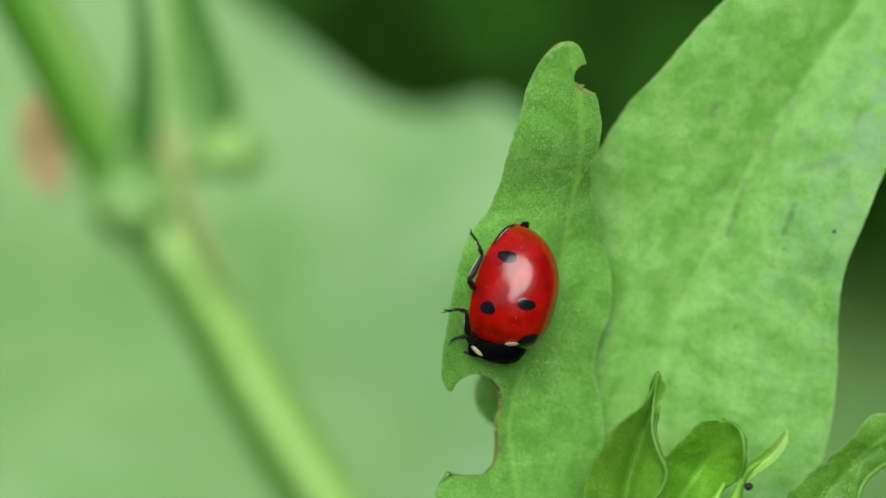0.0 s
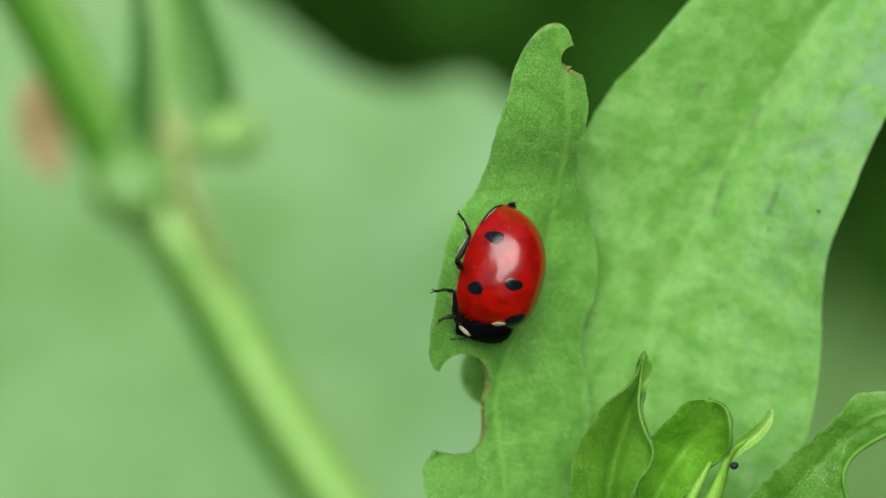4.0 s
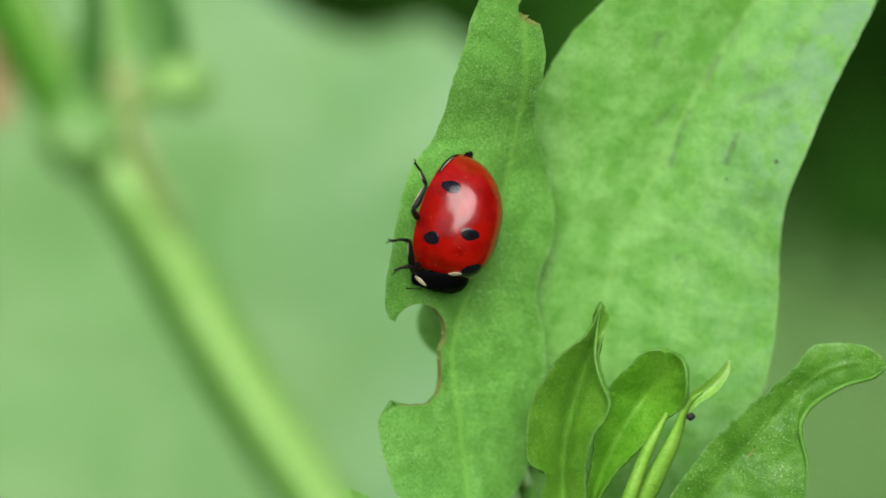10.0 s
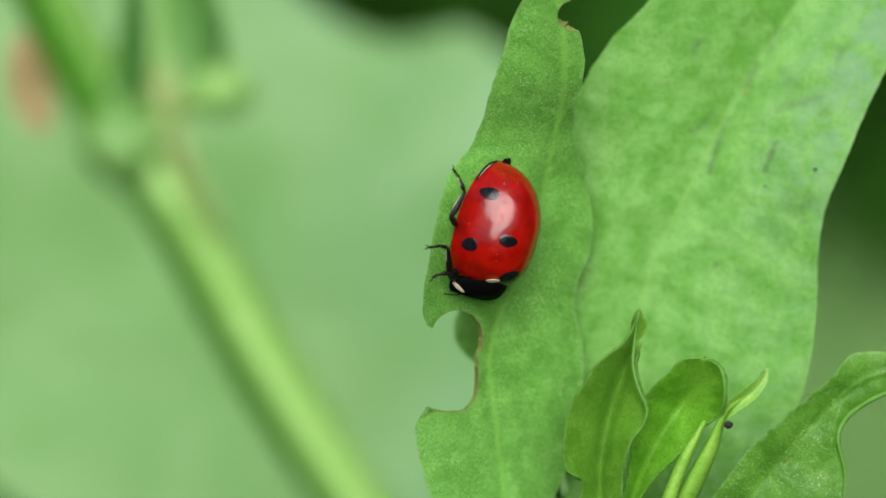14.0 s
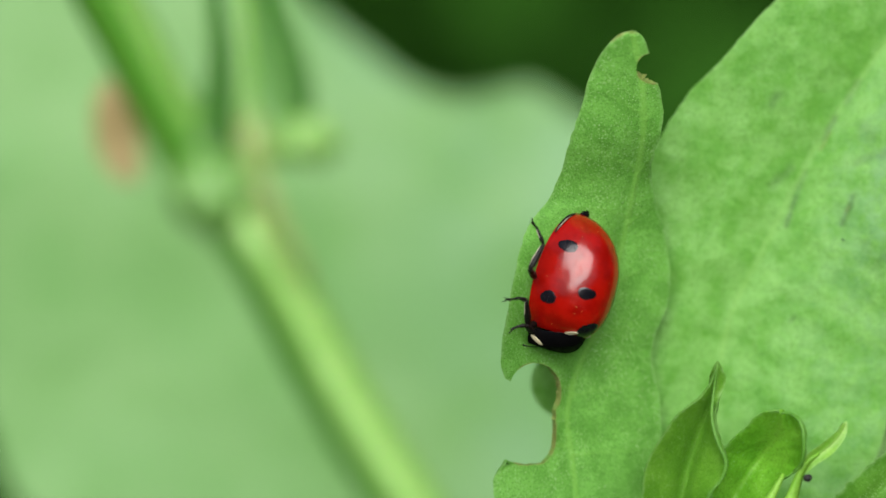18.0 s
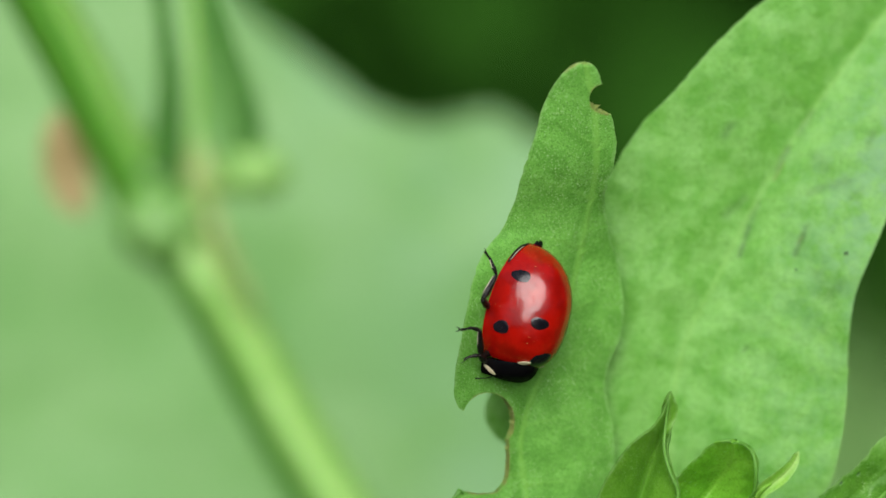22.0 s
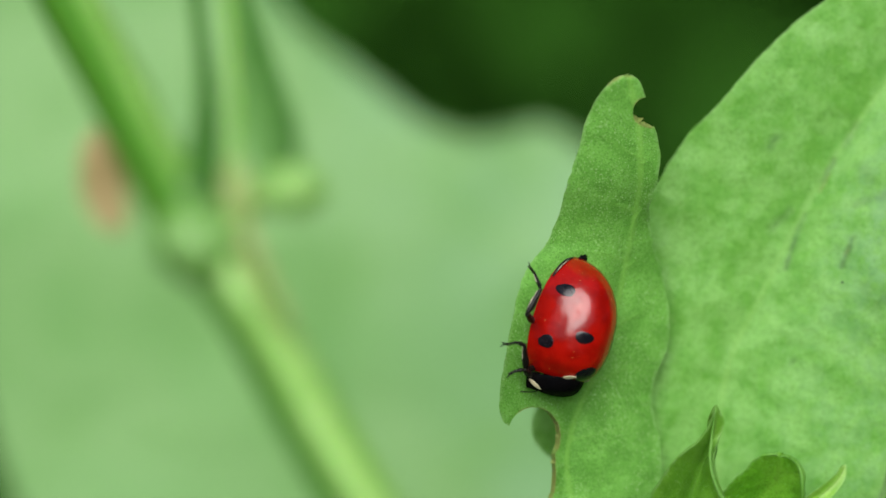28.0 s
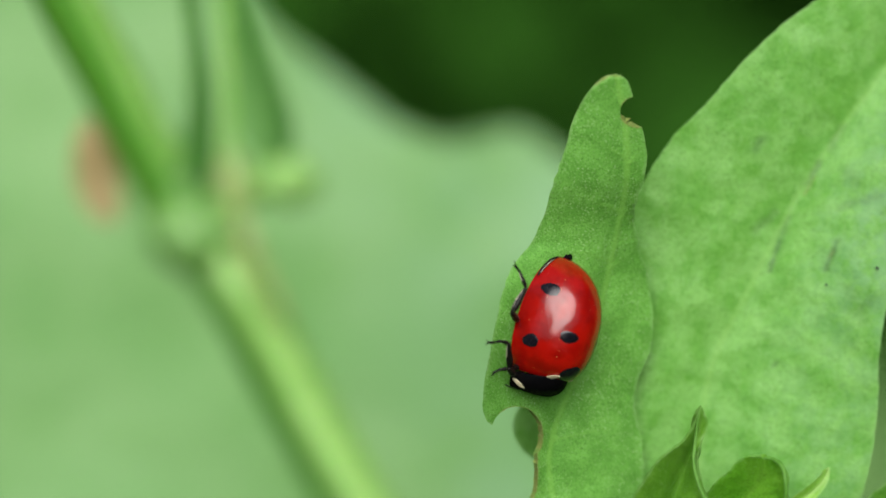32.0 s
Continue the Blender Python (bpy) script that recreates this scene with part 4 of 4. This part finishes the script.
    part("bud_stalk", tube_mesh("bud_stalk", near((-14.36, 2.64, -29.5), (-12.9, 3.81, -29.5), (-11.45, 4.82, -29.5)), (0.4, 0.32, 0.28), 10, 16), TWIG, plant)
    part("withered_leaf", blade_mesh("withered_leaf",
         near((-19.45, 2.5, -27), (-20.5, 2.6, -27), (-21.45, 3.9, -27), (-21.75, 5.41, -27), (-21.55, 7.0, -27), (-21.0, 7.9, -27)),
         near((-19.75, 2.5, -27), (-20.15, 3.7, -26.5), (-20.6, 5.12, -26.4), (-20.8, 6.5, -26.6), (-20.93, 7.95, -27)),
         near((-19.3, 2.6, -27), (-19.2, 3.9, -26.6), (-19.35, 5.2, -26.4), (-19.95, 6.7, -26.6), (-20.85, 7.95, -27)), rows=40, cols=10, thick=0.25, veins=3, lateral_veins=0.1, crease=-0.1, seed=17.0), WITHERED, plant, "small withered brown leaf")
    return plant


def build_pale_leaf():
    base = place(-3.75, -25.11, 93.0)
    root = Vector((base.x + 0.01, base.y + 0.03, 0.0))
    plant = thing("broad_leaved_weed", Matrix.Translation(root), "low weed with one large pale green leaf", "weed")
    # the large leaf behind it
    big = part("pale_leaf", blade_mesh("pale_leaf",
         [(-4.19, -24.97, 92.93), (-9.71, -21.62, 93.27), (-13.57, -19.88, 93.17), (-17.93, -18.63, 92.88), (-20.84, -16.89, 92.78), (-23.25, -14.97, 92.74), (-24.97, -12.47, 92.87), (-25.87, -10, 92.9), (-26.74, -7.35, 92.89), (-27.87, -2.33, 92.44), (-29.33, 2.91, 91.76), (-30.4, 5.84, 92.23), (-31.51, 11.07, 92.83), (-30.93, 18.05, 93.03), (-26.27, 25.03, 92.93), (-21.04, 28.51, 92.83)],
         [(-3.75, -25.11, 92.97), (-5.35, -20.61, 94.13), (-7.09, -13.34, 95.27), (-8.84, -4.62, 95.27), (-10.58, 4.1, 94.63), (-13.2, 12.82, 95.43), (-16.68, 20.96, 94.8), (-20.9, 28.57, 92.85)],
         [(-3.31, -24.97, 93.13), (2.21, -21.48, 94.93), (5.7, -16.25, 96.53), (7.44, -10.43, 97.5), (7.73, -3.46, 97.4), (7.15, 2.35, 96.63), (5.84, 5.68, 97.3), (4.24, 6.47, 97.18), (2.73, 7.54, 97.13), (1.63, 7.95, 97.02), (0.52, 7.57, 96.73), (-0.81, 7.14, 96.53), (-2.73, 7.48, 96.31), (-4.48, 8.15, 96.17), (-5.99, 9.34, 96.14), (-8.66, 11.38, 96.01), (-11.04, 13.21, 95.83), (-13.49, 16.44, 95.47), (-16.39, 22.41, 94.63), (-20.75, 28.6, 92.85)],
         rows=200, cols=50, thick=0.5, veins=8, relief=0.4, relief_scale=5.0, crease=0.3, cup=0.3, ruffle=0.3, seed=19.0), PALE, plant, "large pale green leaf with a wavy margin")
    part("midrib", tube_mesh("midrib", [(-3.75, -25.11, 93.47), (-5.35, -20.61, 94.63), (-7.09, -13.34, 95.77), (-8.84, -4.62, 95.77), (-10.58, 4.1, 95.13), (-13.2, 12.82, 95.93)], (0.7, 0.45, 0.25), 8, 40), PALE, big)
    part("petiole", tube_mesh("petiole", [tuple(root + Vector((0, 0, -0.005))), tuple(root.lerp(base, 0.5) + Vector((0.0, 0.006, 0))), tuple(base)], (0.0016, 0.0013, 0.001), 12, 40, 0, 0, True), STEM, plant)


# ---------------------------------------------------------------- ladybird
W, H, TAIL, LONG, ROLL = 2.25, 3.25, -3.7, 6.2, 54.0
along, across = Vector((-0.274, -0.962, 0)), Vector((0.962, -0.274, 0))
up = Vector((0, 0, 1)) * math.cos(radians(ROLL)) + across * math.sin(radians(ROLL))
turn = Matrix((along, up.cross(along), up)).transposed().to_4x4()
BUG = Matrix.Translation(place(2.91, -2.27, 1.2)) @ BASE.to_3x3().to_4x4() @ turn @ Matrix.Diagonal((0.001, 0.001, 0.001, 1))


def outline(a):
    """Half-width and height of the wing cases along the body, tail 0 to front 1."""
    w = max(0, 1 - abs((a - 0.56) / (0.56 if a < 0.56 else 0.51)) ** (2.0 if a < 0.56 else 2.5)) ** 0.5
    h = max(0, 1 - abs((a - 0.55) / (0.55 if a < 0.55 else 0.53)) ** (2.1 if a < 0.55 else 3.6)) ** 0.5
    return w, h


def shell_point(x, angle, lift=0.0):
    w, h = outline(min(max((x - TAIL) / LONG, 0.0), 1.0))
    c, s = math.cos(radians(angle)), math.sin(radians(angle))
    return Vector((x, (W * w + lift) * c, (H * h + lift) * s))


def dome(lo, hi, lift, a0=0.0, a1=1.0, n=44, m=36):
    """Part of the shell surface between two angles across the back, with a turned-in rim."""
    bm = bmesh.new()
    rows = []
    for i in range(n + 1):
        u = 0.5 - 0.5 * math.cos(math.pi * i / n)
        x = TAIL + LONG * (a0 + (a1 - a0) * u)
        row = [bm.verts.new(shell_point(x, lo + (hi - lo) * j / m, lift)) for j in range(m + 1)]
        rows.append(row)
    for a, b in zip(rows, rows[1:]):
        for j in range(m):
            bm.faces.new((a[j], a[j + 1], b[j + 1], b[j]))
    bmesh.ops.remove_doubles(bm, verts=bm.verts, dist=1e-4)
    return bm


def spot(x, angle, length, width, lift=0.018, tilt=0.0):
    """A pigment spot that lies on the wing case."""
    bm = bmesh.new()
    rings = []
    centre = shell_point(x, angle, lift)
    r_here = centre.yz.length
    for k in range(1, 7):
        ring = []
        for j in range(28):
            a = 2 * math.pi * j / 28
            wob = 1 + 0.06 * math.sin(3 * a + x * 5) + 0.05 * math.cos(2 * a + angle) + 0.02 * math.sin(7 * a + x * 3) + 0.012 * math.sin(11 * a + angle)
            du, dv = length / 2 * k / 6 * math.cos(a) * wob, width / 2 * k / 6 * math.sin(a) * wob
            c, s = math.cos(radians(tilt)), math.sin(radians(tilt))
            du, dv = du * c - dv * s, du * s + dv * c
            ring.append(bm.verts.new(shell_point(x + du, angle + math.degrees(dv / r_here), lift if k < 6 else lift * 0.2)))
        rings.append(ring)
    mid = bm.verts.new(centre)
    for j in range(28):
        bm.faces.new((mid, rings[0][j], rings[0][(j + 1) % 28]))
        for a, b in zip(rings, rings[1:]):
            bm.faces.new((a[j], b[j], b[(j + 1) % 28], a[(j + 1) % 28]))
    bmesh.ops.recalc_face_normals(bm, faces=bm.faces)
    return bm


def crisp(bm, limit=0.7):
    for e in bm.edges:
        if len(e.link_faces) == 2 and e.calc_face_angle(0.0) > limit:
            e.smooth = False
    return bm


def lump(centre, size, fine=3, wobble=0.05, turn_by=None):
    bm = bmesh.new()
    bmesh.ops.create_icosphere(bm, subdivisions=fine, radius=1.0)
    for v in bm.verts:
        v.co *= 1 + wobble * noise.noise(v.co * 2.3 + Vector(centre))
        v.co = Vector((v.co.x * size[0], v.co.y * size[1], v.co.z * size[2]))
    if turn_by is not None:
        bm.transform(turn_by)
    bm.transform(Matrix.Translation(centre))
    return bm


def limb(points, radii, n=14):
    return tube_mesh("limb", points, radii, 10, n, world_points=True)


def build_ladybird():
    bug = thing("ladybird", BUG, "red seven-spotted ladybird with black legs resting on the chewed leaf", "beetle")
    # wing cases meet along the back with a fine groove
    for lo, hi, name in ((90.12, 181.0, "right"), (-1.0, 89.88, "left")):
        bm = dome(lo, hi, 0.0)
        bmesh.ops.solidify(bm, geom=bm.faces[:], thickness=0.06)
        bmesh.ops.recalc_face_normals(bm, faces=bm.faces)
        case = local_part("wing_case", crisp(bm), RED, bug, "glossy red wing case with black spots")
        mirror = (lambda a: a) if name == "right" else (lambda a: 180 - a)
        for (x, angle), size in zip(((-1.93, 156.5), (0.87, 161.5), (0.16, 123.5)), ((0.60, 0.88), (0.70, 0.64), (0.64, 1.12))):
            local_part("spot", spot(x, mirror(angle), size[0], size[1]), SPOT, case, "oval black spot")
    # rest of the body
    local_part("suture", dome(89.0, 91.0, -0.04, 0.02, 0.97, 30, 4), BLACK, bug, "dark seam between the wing cases")
    local_part("shoulder_spot", spot(1.98, 98.5, 0.95, 1.6, 0.02), SPOT, bug, "shared black spot behind the neck shield")
    bm = lump((-0.6, 0, 0.06), (2.95, 1.9, 0.42), 4)
    local_part("abdomen", bm, BLACK, bug, "flat black underside")
    local_part("tail_end", lump((-3.68, 0.12, 0.30), (0.27, 0.33, 0.12), 3, 0.6), BLACK, bug, "dark tip of the abdomen")
    # neck shield: a collar that follows the front of the wing cases
    def shield_point(u, angle, lift=0.0):
        k = max(0.0, math.cos(u * math.pi / 2)) ** 0.75
        c, q = math.cos(radians(angle)), math.sin(radians(angle))
        return Vector((2.27 + 1.25 * math.sin(u * math.pi / 2) ** 0.9 + (0.35 - 0.45 * u) * c * c + lift * u, (1.5 * (0.55 + 0.45 * k) + lift) * c, (2.30 * (0.16 + 0.84 * k) + lift) * q + 0.05))

    def shield_patch(u0, u1, a0, a1, lift, slant, power=2.6):
        bm = bmesh.new()
        rings = [[bm.verts.new(shield_point((u0 + u1) / 2, (a0 + a1) / 2, lift))]]
        for k in range(1, 6):
            ring = []
            for j in range(24):
                c, q = math.cos(math.pi * j / 12), math.sin(math.pi * j / 12)
                r = k / 5 * (abs(c) ** power + abs(q) ** power) ** (-1 / power) * (1 + 0.05 * math.sin(3 * j))
                ring.append(bm.verts.new(shield_point((u0 + u1) / 2 + (u1 - u0) / 2 * r * c, (a0 + a1) / 2 + (a1 - a0) / 2 * r * q - slant * r * c, lift if k < 5 else lift * 0.2)))
            rings.append(ring)
        for j in range(24):
            bm.faces.new((rings[0][0], rings[1][j], rings[1][(j + 1) % 24]))
            for a, b in zip(rings[1:], rings[2:]):
                bm.faces.new((a[j], b[j], b[(j + 1) % 24], a[(j + 1) % 24]))
        bmesh.ops.recalc_face_normals(bm, faces=bm.faces)
        return bm

    bm = bmesh.new()
    rows = [[bm.verts.new(shield_point(i / 22, j * 6)) for j in range(31)] for i in range(23)]
    for a, b in zip(rows, rows[1:]):
        for j in range(30):
            bm.faces.new((a[j], a[j + 1], b[j + 1], b[j]))
    bmesh.ops.solidify(bm, geom=bm.faces[:], thickness=0.05)
    bmesh.ops.recalc_face_normals(bm, faces=bm.faces)
    shield = local_part("neck_shield", crisp(bm), BLACK, bug, "black neck shield with cream corners")
    for a0, a1, slant in ((158, 169, 10), (22, 11, -10)):
        local_part("cream_corner", shield_patch(0.20, 0.58, a0, a1, 0.025, slant), CREAM, shield, "cream corner patch")
    for side in (1, -1):
        local_part("cream_patch", spot(2.36, 121.5 if side > 0 else 48.5, 0.24, 0.80, 0.14, -20 * side), CREAM, bug, "cream patch beside the shared black spot")
    head = local_part("head", lump((2.95, 0, 0.45), (0.50, 0.95, 0.50), 3), BLACK, bug, "black head tucked under the neck shield")
    for side in (1, -1):
        local_part("eye", lump((3.08, 0.78 * side, 0.66), (0.20, 0.18, 0.22), 2), BLACK, head)
    base = Vector((3.41, -0.47, 0.35))
    feeler = local_part("antenna", limb([Vector(p) - base for p in [(3.41, -0.47, 0.35), (3.60, -0.95, 0.25), (3.66, -1.35, 0.18), (3.70, -1.75, 0.16)]], (0.04, 0.025, 0.025, 0.045)), LEG, head, "short brown antenna")
    feeler.location = base
    local_part("antenna", limb([(3.42, 0.90, 0.40), (3.46, 1.33, 0.40), (3.40, 1.63, 0.35)], (0.05, 0.04, 0.06)), LEG, head, "short brown antenna")
    # legs of the visible side, then the hidden side mirrored; straight segments with tight joints
    def segment(p, q, thick, thin):
        p, q = Vector(p), Vector(q)
        return limb([p, p.lerp(q, 0.12), p.lerp(q, 0.35), p.lerp(q, 0.65), p.lerp(q, 0.9), q], (thick * 0.6, thick, thick * 1.12, (thick + thin) / 2, thin, thin * 0.7), 16)

    legs = (("hind_leg", [(0.10, -2.50, 0.20), (-0.22, -3.58, 0.50), (-1.63, -3.19, 0.62), (-2.31, -3.58, 0.24), (-2.48, -3.80, 0.12), (-2.66, -4.08, 0.06)]),
            ("middle_leg", [(2.27, -1.00, 0.10), (2.62, -2.05, 0.32), (1.33, -3.10, 0.52), (1.34, -3.62, 0.34), (1.52, -3.92, 0.14), (1.62, -4.45, 0.05)]),
            ("front_leg", [(2.66, -0.62, 0.15), (2.80, -1.60, 0.35), (2.58, -2.42, 0.44), (2.74, -2.80, 0.26), (2.87, -2.92, 0.14), (3.10, -3.14, 0.05)]))
    for name, joints in legs:
        for side in (1, -1):
            hip, base_at, knee, ankle, toe, claw = [Vector((x, y * side, z)) for x, y, z in joints]
            leg = local_part(name, segment(base_at, knee, 0.17, 0.125), LEG, bug, "black jointed leg")
            local_part("hip", segment(hip, base_at, 0.17, 0.16), LEG, leg)
            local_part("shin", segment(knee, ankle, 0.105, 0.085), LEG, leg)
            local_part("foot", limb([ankle, ankle.lerp(toe, 0.5), toe, toe.lerp(claw, 0.6)], (0.085, 0.06, 0.075, 0.05), 12), LEG, leg)
            for spread in (-0.09, 0.09):
                local_part("claw", limb([toe.lerp(claw, 0.5), toe.lerp(claw, 0.8) + Vector((spread, 0, 0.02)), claw + Vector((spread * 1.3, 0, -0.02))], (0.04, 0.03, 0.012), 8), LEG, leg)
            # pale lines stand for bristles and for the reflection along each leg's edge
            outward = Vector((0, -0.95 * side, -0.3)).normalized()
            for p, q, gap in ((base_at, knee, 0.185), (knee, ankle, 0.108)):
                local_part("bristle_highlight", limb([p.lerp(q, 0.15) + outward * gap * 0.85, p.lerp(q, 0.45) + outward * gap, p.lerp(q, 0.92) + outward * gap * 0.75], (0.012, 0.030, 0.016), 10), HAIR, leg, "pale line for the leg's bristles and edge highlight")
    # edge of the abdomen showing past the wing cases
    rim = []
    for i in range(8):
        x = -3.62 + 0.17 * i
        w, _ = outline((x - TAIL) / LONG)
        rim.append((x, -(W * w + 0.05), 0.12))
    edge = local_part("abdomen_edge", limb(rim, (0.05, 0.10, 0.10, 0.05), 20), LEG, bug, "dark edge of the abdomen")
    local_part("pale_line", limb([(x, y - 0.09, z + 0.11) for x, y, z in rim[1:-1]], (0.008, 0.022, 0.018, 0.008), 20), HAIR, edge, "thin pale line")
    return bug, feeler, base


# ---------------------------------------------------------------- pellets on the leaves
def build_pellets():
    for x, y, b, r in ((15.7, -12.24, -2.2, 0.24), (9.68, -19.36, -0.9, 0.21), (8.02, -19.85, 0.5, 0.23), (20.08, 0.9, 4.6, 0.10), (17.5, 0, 5.0, 0.07)):
        bm = lump((0, 0, 0), (r, r * 0.9, r * 0.85), 2, 0.25)
        bm.transform(Matrix.Diagonal((0.001, 0.001, 0.001, 1)))
        bm.transform(Matrix.Translation(place(x, y, b)))
        tagged(part("dropping", bm, PELLET), "tiny round black insect dropping on a leaf", "dropping", "droppings on the leaves")
    tagged(part("dropping", tube_mesh("dropping", [(12.24, -18.22, -2.1), (12.59, -18.08, -2.3), (12.85, -17.76, -2.3), (12.9, -17.58, -2.1)], (0.05, 0.08, 0.08, 0.05), 8, 12), PELLET), "small curved black insect dropping on a shoot", "dropping", "droppings on the leaves")


build_ground()
build_background()
build_weed()
stalk_plant = build_stalk()
build_pale_leaf()
ladybird, feeler, feeler_base = build_ladybird()
build_pellets()


def motions():
    # a gust rocks the flowering stalk about its root: seconds, millimetres to the right and up at the height of its buds
    gust = [(0, 0, 0), (1.5, 0, 0), (2.0, -0.05, 0.09), (2.5, 0.2, -0.01), (2.7, 0.39, -0.17), (2.8, 0.16, -0.05), (2.9, -1.33, -0.46), (3.0, -1.61, -0.63), (3.1, 0.46, 0.01), (3.2, 1.07, 0.54), (3.3, -0.02, 0.35), (3.4, -0.44, 0.39), (3.5, 0.0, 0.3), (4.0, 0.1, 0), (4.6, 0, 0), (32, 0, 0)]
    root = stalk_plant.matrix_basis.copy()
    walk(stalk_plant, [(t, root @ Matrix.Rotation(right / 360, 4, "Y") @ Matrix.Rotation(-rise / 0.37 / 360, 4, "X")) for t, right, rise in gust])
    # the ladybird rests; one antenna stirs now and then
    swings = [(0.0, -14), (1.5, -10), (3.0, 0), (6.0, 4), (9.0, -3), (11.0, 5), (13.0, 2), (16.5, -6), (20.0, 1), (23.0, 5), (26.0, 7), (29.0, -4), (31.0, -10), (32.0, -12)]
    walk(feeler, [(t, Matrix.Translation(feeler_base) @ Matrix.Rotation(radians(turn_by), 4, "Z")) for t, turn_by in swings])


motions()
